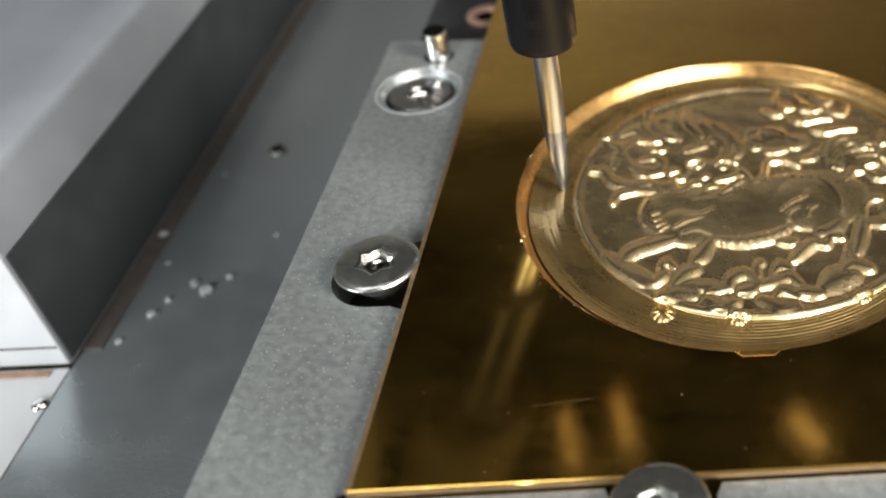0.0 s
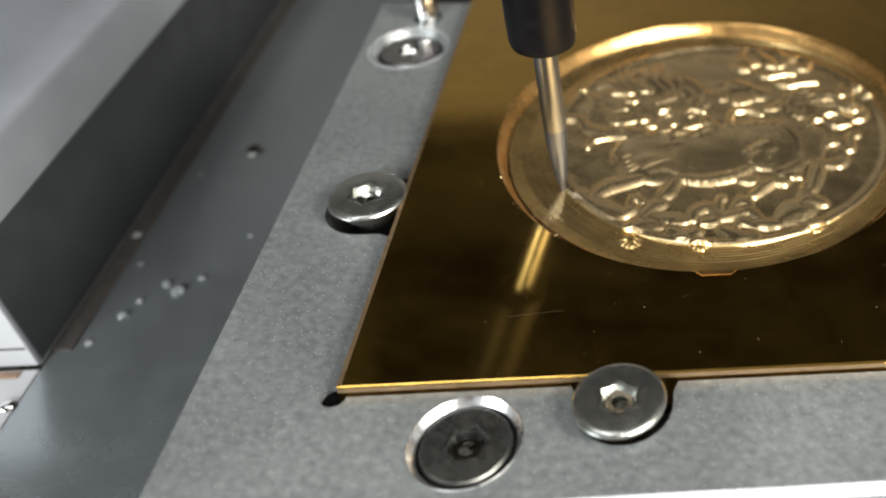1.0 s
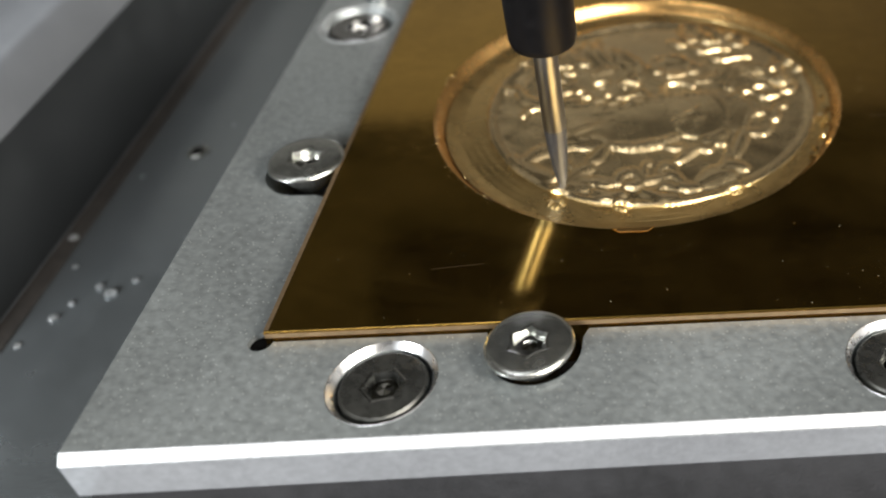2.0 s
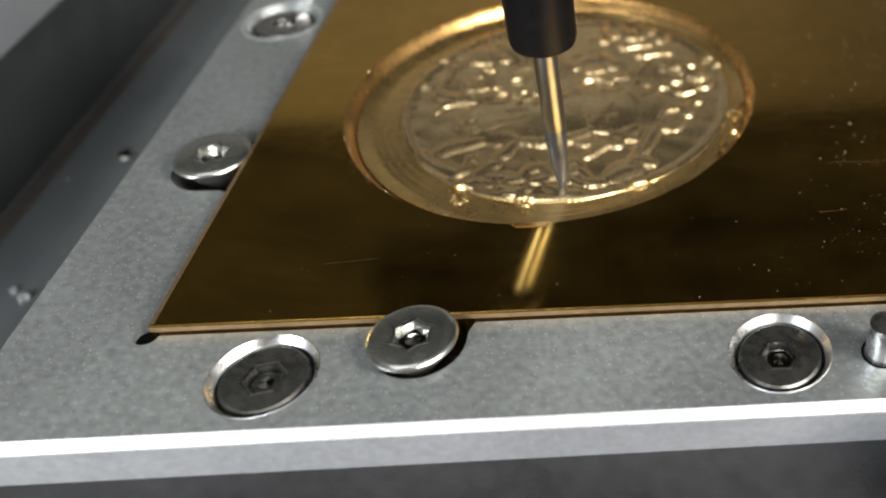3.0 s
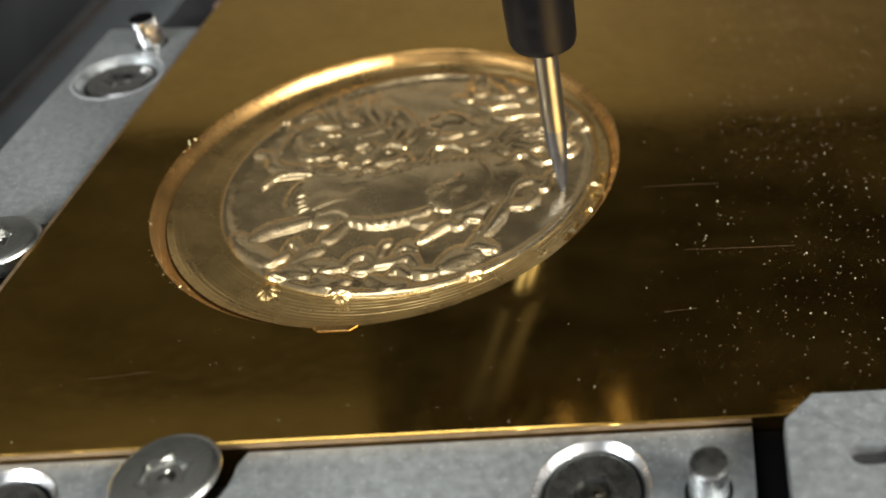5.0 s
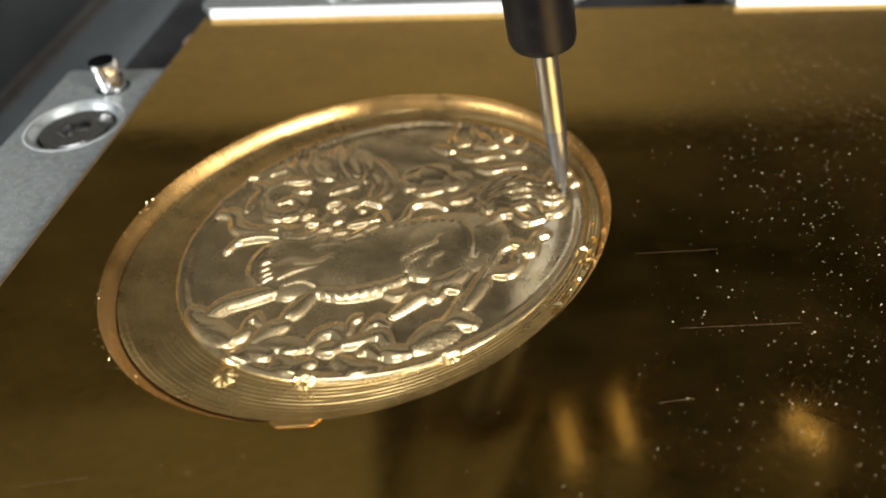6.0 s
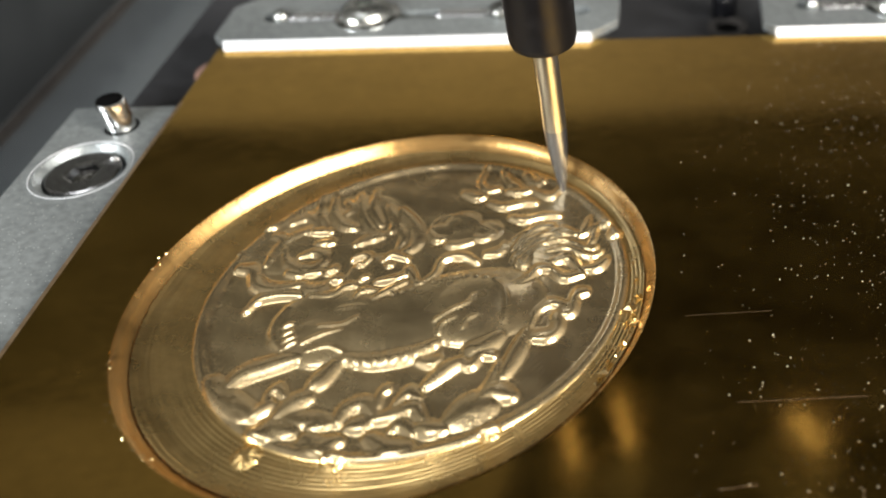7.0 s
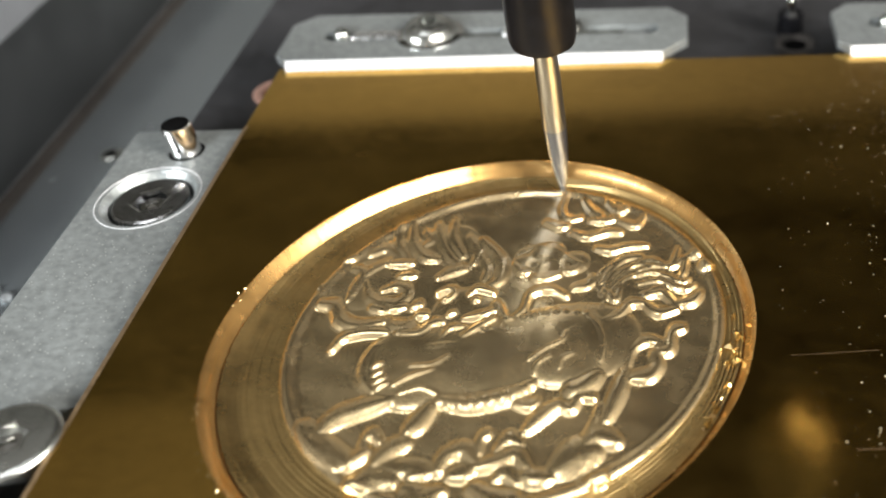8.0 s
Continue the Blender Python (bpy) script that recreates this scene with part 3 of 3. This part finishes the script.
def strokes():
    return (trunk_lines() + forelegs_lines() + hind_legs_lines() + tail_lines() + flames_lines() + clouds_lines() + mane_lines()
            + curls_lines() + beard_lines() + face_lines() + ground_lines() + bank_lines())


def smooth_line(pts, n=10):
    """Catmull-Rom line through a few points."""
    p = [np.array(q, float) for q in pts]
    p = [2 * p[0] - p[1]] + p + [2 * p[-1] - p[-2]]
    out = []
    for a, b, c, d in zip(p, p[1:], p[2:], p[3:]):
        for k in range(n):
            t = k / n
            out.append(0.5 * (2 * b + (c - a) * t + (2 * a - 5 * b + 4 * c - d) * t * t + (3 * b - 3 * c + d - a) * t ** 3))
    out.append(p[-2])
    return np.array(out)


def relief(xs, ys):
    """Height of the cut surface over its floor, in plan units."""
    gx, gy = np.meshgrid(xs, ys, indexing="ij")
    h = np.zeros_like(gx)
    step = xs[1] - xs[0]

    def patch(x0, x1, y0, y1):
        i0, i1 = max(0, int((x0 - xs[0]) / step)), min(len(xs), int((x1 - xs[0]) / step) + 2)
        j0, j1 = max(0, int((y0 - ys[0]) / step)), min(len(ys), int((y1 - ys[0]) / step) + 2)
        return slice(i0, i1), slice(j0, j1)
    for cx, cy, r, top in bosses():
        s = patch(cx - r, cx + r, cy - r, cy + r)
        d2 = ((gx[s] - cx) ** 2 + (gy[s] - cy) ** 2) / r ** 2
        h[s] = np.maximum(h[s], top * np.sqrt(np.clip(1 - d2, 0, 1)) ** 0.8)

    def swept(pts, wide, top, power, ridge=False, back=1.0):
        """A member swept along a line; it steps down to the front and slopes off gently to the back."""
        line = smooth_line(pts)
        best = np.zeros_like(gx)
        for k, (cx, cy) in enumerate(line):
            u = k / (len(line) - 1)
            swell = 1.0 if wide > 3 else math.sin(math.pi * (0.10 + 0.82 * u)) ** 0.7
            w = wide * (0.42 + 0.58 * swell)
            s = patch(cx - w, cx + w, cy - w, cy + w / back)
            up = gy[s] - cy
            d2 = ((gx[s] - cx) ** 2 + np.where(up > 0, up * back, up) ** 2) / w ** 2
            face = 0.30 * np.clip(1 - np.sqrt(d2), 0, 1) + 0.70 * np.clip(1 - d2, 0, 1) ** 0.8 if ridge else np.clip(1 - d2, 0, 1) ** power
            best[s] = np.maximum(best[s], top * (0.75 + 0.25 * swell) * face)
        return best
    for pts, wide, top in strokes():
        h = np.maximum(h, swept(pts, wide * (1.2 if wide > 3 else 0.95), (1.35 if wide > 3 else 1.10) * top, 0.5, wide <= 3, 1.0 if wide > 3 else 0.40 if wide < 1.25 else 0.70))
    for pts, wide, top in crease_lines():
        h += swept(pts, wide, top, 0.8)
    for cx, cy, r in spine_beads():
        s = patch(cx - r, cx + r, cy - r, cy + r)
        h[s] += 0.30 * np.clip(1 - ((gx[s] - cx) ** 2 + (gy[s] - cy) ** 2) / r ** 2, 0, 1)
    # scales of the belly, hair of tail and mane, hammered bank under the hooves
    band = np.exp(-((gy + 12.0 - 0.16 * (gx - 1)) / 1.3) ** 2) * (np.abs(gx - 1.5) < 7.5)
    h += 0.10 * band * np.sin(gx * 4.0 + gy)
    hair = np.exp(-(((gx - 24) / 6) ** 2 + ((gy - 10.5) / 5) ** 2) * 1.3)
    h += 0.05 * hair * np.sin(3.6 * (gy - 0.05 * (gx - 24) ** 2))
    locks = np.exp(-(((gx + 9) / 7) ** 2 + ((gy - 18) / 7) ** 2) * 1.3)
    h += 0.05 * locks * np.sin(3.0 * (gx + 0.25 * gy))
    hammered = np.sin(gx * 5.1 + 2.0 * np.sin(gy * 3.7)) * np.sin(gy * 5.7 + 1.7 * np.sin(gx * 4.3))
    bank = np.exp(-(((gx - 17) / 4.5) ** 2 + ((gy + 24) / 2.6) ** 2) * 1.3)
    sill = np.exp(-((np.hypot(gx - 2.3, gy - 2.2) - 30.3) / 1.1) ** 2) * np.clip(-(gx + gy) / 20, 0, 1)
    h += 0.11 * bank * hammered + 0.07 * sill * hammered
    for _ in range(6):  # the ball cutter rounds every edge
        p = np.pad(h, 1, mode="edge")
        h = (p[:-2, 1:-1] + p[2:, 1:-1] + p[1:-1, :-2] + p[1:-1, 2:] + 2 * p[1:-1, 1:-1]) / 6
    # border ring, not quite centred in the pocket, and the turned steps outside it
    r, a = np.hypot(gx, gy), np.arctan2(gy, gx)
    q = np.hypot(gx - 2.3, gy - 2.2)
    h += 0.72 * np.exp(-((q - 31.7) / 0.95) ** 2) * (0.8 + 0.2 * np.sin(4 * a + 1.0))
    out = q > 32.5
    mix = np.hypot(gx - 0.9, gy - 0.9)
    cove = 0.070 * np.clip(np.minimum(r - 34.0, 2.0 * (q - 32.5)), 0, None) ** 2  # the floor turns up into the wall
    h = np.where(out, 0.12 + (0.007 + 0.062 * np.clip(np.cos(a + 0.95), 0, 1)) * np.sin((mix - 32.5) * 2 * math.pi / 0.66) + 0.035 * np.floor((q - 32.5) / 1.4) + cove, h)
    for cx, cy, rr, top in bosses()[-6:]:
        ray = np.hypot(gx - cx, gy - cy)
        turn = np.arctan2(gy - cy, gx - cx)
        h = np.maximum(h, np.where(ray < rr, top * (0.85 + 0.15 * np.sin(9 * turn)) * np.sqrt(np.clip(1 - (ray / rr) ** 2, 0, 1)), 0))
    # tool marks and slight waviness of the field
    marks = 0.002 * np.sin(q * 8.0 + 0.7 * np.sin(3 * a)) + 0.018 * np.sin(gx * 0.9 + 1.3 * np.sin(gy * 0.5)) + 0.015 * np.sin(gy * 1.1 + gx * 0.4)
    return h + marks * (q < 31)


def brass_plate():
    t = thing("brass_plate", 0, 0, 0, "rolled brass plate with a round medal being milled into it", "brass plate", ride=on_table)
    slab = part("slab", prism([(0.3, 0), (215, 0), (215, 131.8), (0.3, 131.8)], -8.98, 0.0, 0.25), BRASS, t)
    cut(slab, [lathe([(0, 2), (RIM, 2), (RIM, -6), (0, -6)], 256, CX, CY)])
    part("front_edge", box(0.4, 112.9, -0.10, -0.02, -1.05, -0.25), BRASS_EDGE, t, "pale sawn edge of the plate")
    edge = bmesh.new()
    ends = [[edge.verts.new((px, py, pz)) for px, pz in ((0.30, 0.012), (0.95, 0.012), (0.22, -0.75), (0.22, -1.40))] for py in (0.4, 112.0)]
    for i in (0, 2):
        edge.faces.new((ends[0][i], ends[0][i + 1], ends[1][i + 1], ends[1][i]))
    edge.faces.new((ends[0][0], ends[0][2], ends[1][2], ends[1][0]))
    part("side_edge", edge, BRASS_EDGE, t, "filed edge along the plate's side")
    # sloping wall of the pocket, with fine cutter flutes
    bm = bmesh.new()
    n = 512
    rnd = random.Random(4)
    flute = [0.030 * math.sin(i * 0.16 + 3 * math.sin(i * 0.05)) + 0.014 * math.sin(i * 0.37 + 2 * math.sin(i * 0.11)) + rnd.uniform(-0.012, 0.012) for i in range(n)]
    rings = []
    for k, (r, z) in enumerate(((RIM + 0.05, -0.02), (RIM - 0.12, -0.12), (RIM - 0.9, -1.2), (RIM - 1.7, -2.3), (FOOT + 0.35, -2.95), (FOOT - 0.5, -3.12))):
        rings.append([bm.verts.new((CX + (r + jit) * math.cos(2 * math.pi * i / n), CY + (r + jit) * math.sin(2 * math.pi * i / n), z))
                      for i in range(n) for jit in [flute[i] * (1 if 0 < k < 4 else 0)]])
    for a, b in zip(rings, rings[1:]):
        for i in range(n):
            bm.faces.new((a[i], b[i], b[(i + 1) % n], a[(i + 1) % n]))
    part("pocket_wall", bm, BRASS_WALL, t, "glossy milled wall of the round pocket", smooth=50)
    # the medal's cut face
    xs = np.arange(-FOOT - 2.2, FOOT + 2.2, 0.125)
    h = relief(xs, xs)
    gx, gy = np.meshgrid(xs, xs, indexing="ij")
    inside = np.hypot(gx, gy) < FOOT + 1.35
    ids = -np.ones(gx.shape, int)
    ids[inside] = np.arange(inside.sum())
    verts = np.stack([gx[inside] + CX, gy[inside] + CY, h[inside] + DEEP], 1)
    q = inside[:-1, :-1] & inside[1:, :-1] & inside[1:, 1:] & inside[:-1, 1:]
    faces = np.stack([ids[:-1, :-1][q], ids[1:, :-1][q], ids[1:, 1:][q], ids[:-1, 1:][q]], 1)
    me = bpy.data.meshes.new("medal_relief")
    me.from_pydata(verts.tolist(), [], faces.tolist())
    me.transform(PLAN.to_4x4())
    me.materials.append(MEDAL)
    me.materials.append(STEPPED)
    mid = verts[faces].mean(1)
    outer = (np.hypot(mid[:, 0] - CX - 2.3, mid[:, 1] - CY - 2.2) > 32.4).astype(np.int32)
    me.polygons.foreach_set("material_index", outer)
    me.shade_smooth()
    ob = new("medal_relief", me)
    ob.parent = t
    ob["label"] = "bright medal face with a running horned beast among clouds"
    for k, (x0, x1, y0, lean) in enumerate(((97, 110, 50.0, 0.02), (104, 122, 33.5, 0.0), (101, 106, 20.0, 0.1), (22, 30, 12.0, 0.1))):
        sc = bmesh.new()
        w = 0.035
        sc.faces.new([sc.verts.new(p) for p in ((x0, y0, 0.006), (x1, y0 + lean * (x1 - x0), 0.006), (x1, y0 + lean * (x1 - x0) + w, 0.012), (x0, y0 + w, 0.012))])
        part("scratch", sc, BRASS_EDGE, t, "fine bright scratch")
    # burr on the front of the rim
    part("burr", prism([(CX - 3.6, CY - RIM + 0.25), (CX - 2.4, CY - RIM - 0.8), (CX + 2.2, CY - RIM - 0.8), (CX + 3.2, CY - RIM + 0.25)], 0.0, 0.12, 0.05), BRASS_WALL, t, "small pale burr on the pocket's rim")
    return t


brass_plate()


# ---------------------------------------------------------------- slotted clamps
def slotted_clamp(x, y, deep, screw_at):
    t = thing("slotted_clamp", x, y, 0, "aluminium clamp bar with cut corners and a long slot", "clamp", "clamp bars round the plate", ride=on_table)
    rear = y > 50
    c, mid, top, lip = 5.0, deep - (9.1 if rear else 9.7), 1.9 if rear else 3.1, 0.9 if rear else 0.0
    bar = part("bar", prism([(2.4 if rear else c, lip), (83.5 - c, lip), (83.5, c + lip), (83.5, deep - c + 1), (83.5 - c + 1, deep), (c - 1, deep), (0, deep - c + 1), (0, (2.4 if rear else c) + lip)], 0.02, top, 0.2), ALUMINIUM, t)
    slot = arc(75.5, mid, 1.9, -90, 90, 8) + arc(9.5, mid, 1.9, 90, 270, 8)
    cut(bar, [prism(slot, -1, 5)])
    # dark floor bar paints the slot's shade
    part("slot_floor", box(14, 70, mid - 1.6, mid + 1.6, 0.05, 1.0, 0.2, 1), DARK_STEEL, t, "floor of the slot, its shade put into dark steel")
    if rear:
        for x0, x1 in ((13.5, 23.5), (44.5, 56.0)):
            # bright bars added to paint the gleam of the slot's far wall
            part("slot_gleam", box(x0, x1, mid - 1.3, mid + 1.6, 0.9, top + 0.35, 0.5, 2), TURNED, t, "bright bar painting the reflection on the slot's wall")
        part("stop_pin", lathe([(0, 4.4), (1.4, 4.3), (2.6, 3.6), (3.0, 2.6), (2.6, 1.6), (1.7, 1.1), (0, 1.1)], 32, 58.6, mid - 0.4), DARK_STEEL, t, "dark round stop in the slot", smooth=60)
        part("end_pin", lathe([(0, 3.5), (1.0, 3.3), (1.6, 2.6), (1.6, 1.0), (0, 1.0)], 24, 11.5, mid), STEEL, t, "small steel pin at the slot's end", smooth=60)
    if rear:  # the front edge slopes back
        bm = bmesh.new()
        ends = [[bm.verts.new((px, py, pz)) for py, pz in ((lip - 0.02, 0.02), (-0.1, 0.02), (-0.1, 0.22), (lip - 0.05, top - 0.12), (lip - 0.02, top - 0.12))] for px in (2.6, 83.3 - c)]
        bm.faces.new(ends[0])
        bm.faces.new(ends[1][::-1])
        for i in range(5):
            j = (i + 1) % 5
            bm.faces.new((ends[0][j], ends[0][i], ends[1][i], ends[1][j]))
        bmesh.ops.recalc_face_normals(bm, faces=bm.faces[:])
        part("face_strip", bm, ALUMINIUM_LIT, t, "front slope, its light put into a paler aluminium")
    else:
        part("face_strip", box(c + 0.2, 83.3 - c, -0.10, -0.01, 0.3, 2.85), ALUMINIUM_LIT, t, "front face, its light put into a paler aluminium")
    y0, y1 = (2.6, deep - 0.5) if rear else (0.5, deep - 3.0)
    part("foot", box(3, 80, y0, y1, -9.0, 0.0), BASE, t, "dark packing under the bar")
    for sx in screw_at:
        s = thing("slot_screw", x + sx, y + mid, top, "low round-head steel screw with washer in the clamp's slot", "screw", "screws of the clamp bars", ride=on_table)
        part("washer", lathe([(0, 0.35), (6.5, 0.35), (6.8, 0.15), (6.8, 0.0), (0, 0.0)], 40), CHROME, s, smooth=40)
        head = part("head", lathe([(0, 3.1), (2.6, 3.05), (4.0, 2.6), (5.0, 1.8), (5.5, 1.0), (5.6, 0.36), (0, 0.36)], 48), STEEL, s, smooth=50)
        cut(head, [prism(hexagon(2.2), 1.2, 6.0)])
    return t


slotted_clamp(-0.6, 130.7, 19.5, (29.5,))
slotted_clamp(114.4, 130.7, 19.5, (29.5,))
slotted_clamp(117.0, -38.0, 39.0, (40.0,))


def packing():
    # black block added to paint the dark gap and hide the brass flank
    t = thing("gap_shade_block", 115.0, -10, -9, "black block added for the shade between frame and clamp", "packing", ride=on_table)
    part("strip", box(-1.9, 3.0, -60, 9.9, 0.0, 6.2, 0.2, 1), STANDIN_BLACK, t)


packing()


def back_screw():
    s = thing("cap_screw", 107.0, 158.0, -9, "dark socket cap screw in the base plate", "screw", ride=on_table)
    part("head", lathe([(0, 5.0), (2.6, 5.0), (3.0, 4.6), (3.0, 0), (0, 0)], 32), BLACK, s, smooth=40)
    part("post", lathe([(0, 9.0), (1.3, 9.0), (1.5, 8.7), (1.5, 5.0), (0, 5.0)], 24), CHROME, s, smooth=40)


back_screw()


# ---------------------------------------------------------------- machine bed beside the table
def bed():
    t = thing("bed", -74, 57, -36, "satin grey sheet-steel machine bed beside the table", "bed", kind="structure", ride=on_bed)
    part("sheet", box(0, 420, -190, 330, -6, 0), PAINT, t)
    return t


bed()


def bed_cover():
    t = thing("bed_cover", -74, 57, -36, "grey painted box cover standing on the machine bed", "cover", ride=on_bed)
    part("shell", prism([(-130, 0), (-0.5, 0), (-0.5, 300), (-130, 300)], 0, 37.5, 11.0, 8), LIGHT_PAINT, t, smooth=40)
    # shade and light on the cover's side and end, painted as separate sheets
    part("side_panel", box(-0.48, -0.1, 0.3, 299, 0.9, 26.4, 0.1, 1), SHADED_SIDE, t, "side of the cover, its shade put into a darker grey")
    part("end_plate", box(-129, -0.7, -0.5, -0.03, 0.3, 26.4, 0.1, 1), WHITE, t, "end of the cover, its light put into a white paint")
    part("end_seam", box(-128, -1.0, -0.56, -0.49, 4.6, 5.1), GRIME, t, "thin dark seam across the end plate")
    part("seam", box(-0.45, 3.6, 3, 300, 0.01, 0.5, 0.2, 1), GRIME, t, "dirty seam along the cover's foot")
    return t


bed_cover()


def side_panel():
    t = thing("side_panel", -75, 57, -36, "white painted panel with a brown sealed joint", "panel", kind="structure", ride=on_bed)
    part("sheet", box(-160, 0.7, -190, -1.5, -6, 0.2), WHITE, t)
    part("joint", box(-160, -2, -3.6, -2.0, 0.21, 0.6, 0.15, 1), RUST, t, "brown sealant joint")
    s = thing("panel_screw", -75.4, 47.0, -35.8, "small bright screw head in the white panel", "screw", ride=on_bed)
    part("head", lathe([(0, 0.8), (0.9, 0.7), (1.4, 0.3), (1.5, 0), (0, 0)], 20), CHROME, s, smooth=60)


side_panel()


def shaving(x, y, r, seed, mat, label):
    rnd = random.Random(seed)
    t = thing("metal_chip", x, y, -36, label, "chip", "chips on the bed", ride=on_bed)
    bm = bmesh.new()
    bmesh.ops.create_icosphere(bm, subdivisions=2, radius=r)
    for v in bm.verts:
        v.co *= rnd.uniform(0.6, 1.15)
        v.co.z = max(0.0, v.co.z * 0.6 + 0.25 * r)
    part("flake", bm, mat, t)


for k, (sx, sy, sr) in enumerate(((-49.5, 75.5, 1.3), (-65.0, 93.0, 1.2), (-52.5, 77.5, 0.9), (-46.0, 79.0, 0.7), (-57.5, 69.0, 1.0), (-61.0, 62.0, 0.7), (-56.0, 73.0, 0.7), (-40.5, 92.0, 0.5), (-60.5, 84.0, 0.6))):
    shaving(sx - 7.2, sy, 1.05 * sr, k, PALE, "tiny bright metal chip lying on the bed")
hole = thing("bed_hole", -57.6, 124.0, -36, "dark tapped hole with a bright rim in the bed", "hole", ride=on_bed)
part("rim", lathe([(2.6, 0.05), (2.2, 0.5), (1.6, 0.5), (1.5, 0.02), (2.6, 0.02)], 28), STEEL, hole, smooth=50)
# flat black disc on the sheet paints the hole's shade
part("bore", lathe([(0, 0.12), (1.6, 0.12), (1.6, 0.02), (0, 0.02)], 24), STANDIN_BLACK, hole)


# ---------------------------------------------------------------- spindle and cutter
def spindle():
    tip = Vector((38.04, 61.70, -4.0))
    # plan place of the tip under the head
    x, y = tip.x - 0.259 * tip.y + 0.20 * (-4.0), tip.y
    t = thing("spindle", x, y, -4.0, "black collet with a slender ground carbide engraving cutter", "spindle")
    part("cutting_tip", lathe([(0, 0.0), (0.20, 0.1), (0.52, 1.5), (0.98, 4.0), (1.38, 7.0), (1.66, 10.0), (1.82, 12.8), (1.87, 14.2), (0, 14.2)], 32), CUTTER, t, "grey tapered cutting tip", smooth=40)
    part("shank", lathe([(0, 14.2), (1.87, 14.2), (1.90, 14.4), (1.95, 34.0), (0, 34.0)], 40), SHANK, t, "polished carbide shank", smooth=40)
    part("collet", lathe([(0, 29.5), (2.1, 29.5), (4.3, 29.6), (5.0, 30.1), (5.3, 31.2), (5.55, 62.0), (0, 62.0)], 56), BLACK, t, "glossy black collet", smooth=40)
    part("spindle_nose", lathe([(0, 62.0), (11.0, 62.0), (12.5, 64.0), (12.5, 230.0), (0, 230.0)], 56), DARK, t, "dark spindle nose", smooth=40)


spindle()


# ---------------------------------------------------------------- swarf
def swarf(name, count, seed, place, small, big, label, mat=CHIP):
    rnd = random.Random(seed)
    t = thing(name, 0, 0, 0, label, "swarf", kind="stuff", ride=on_table)
    bm = bmesh.new()
    for _ in range(count):
        x, y, z = place(rnd)
        r = small + (big - small) * rnd.random() ** 3
        a = rnd.uniform(0, 6.28)
        pts = [Vector((r * rnd.uniform(0.6, 1.4) * math.cos(a + k * 2.1), r * rnd.uniform(0.6, 1.4) * math.sin(a + k * 2.1), rnd.uniform(0.01, 0.10))) for k in range(3)]
        vs = [bm.verts.new(Vector((x, y, z)) + p) for p in pts] + [bm.verts.new((x, y, z + r * rnd.uniform(0.4, 1.0)))]
        for f in ((0, 1, 2), (0, 1, 3), (1, 2, 3), (2, 0, 3)):
            bm.faces.new([vs[k] for k in f])
    part("flakes", bm, mat, t)


def over_plate(rnd):
    while True:
        x, y = 96 + abs(rnd.gauss(32, 14)), rnd.uniform(3, 128)
        if math.hypot(x - CX, y - CY) > RIM + 1:
            return x, y, 0.0


def in_pocket(rnd):
    a, r = radians(rnd.gauss(-14, 14)), rnd.uniform(FOOT - 0.9, FOOT + 0.8)
    return CX + r * math.cos(a), CY + r * math.sin(a), DEEP + 0.30 + 0.07 * (r - 34.0) ** 2


def on_front(rnd):
    return 112 - 108 * rnd.random() ** 1.7, 1 + 20 * rnd.random() ** 1.5, 0.0


swarf("brass_dust", 1700, 3, over_plate, 0.04, 0.20, "fine bright brass dust scattered over the plate", DUST)
swarf("pocket_swarf", 46, 5, in_pocket, 0.25, 1.0, "curled brass swarf caught at the foot of the pocket wall")
def on_rim(rnd):
    a, r = radians(rnd.choice((200, 214, 222, 228, 168)) + rnd.gauss(0, 2.2)), RIM + rnd.gauss(-0.1, 0.35)
    return CX + r * math.cos(a), CY + r * math.sin(a), -0.05


swarf("rim_burr", 90, 11, on_rim, 0.08, 0.30, "ragged pale burr along the pocket's rim")
swarf("loose_dust", 120, 7, on_front, 0.04, 0.15, "sparse brass dust near the plate's edge", DUST)


# ---------------------------------------------------------------- what moves
def motions():
    for group, both in ((on_table, True), (on_bed, False)):
        for ob in group:
            home = ob.location.copy()
            rows = []
            for t, dx, dy in TRAVEL:
                rows.append((t, Matrix.Translation(home + at(dx, dy if both else 0.0))))
            walk(ob, rows)


motions()
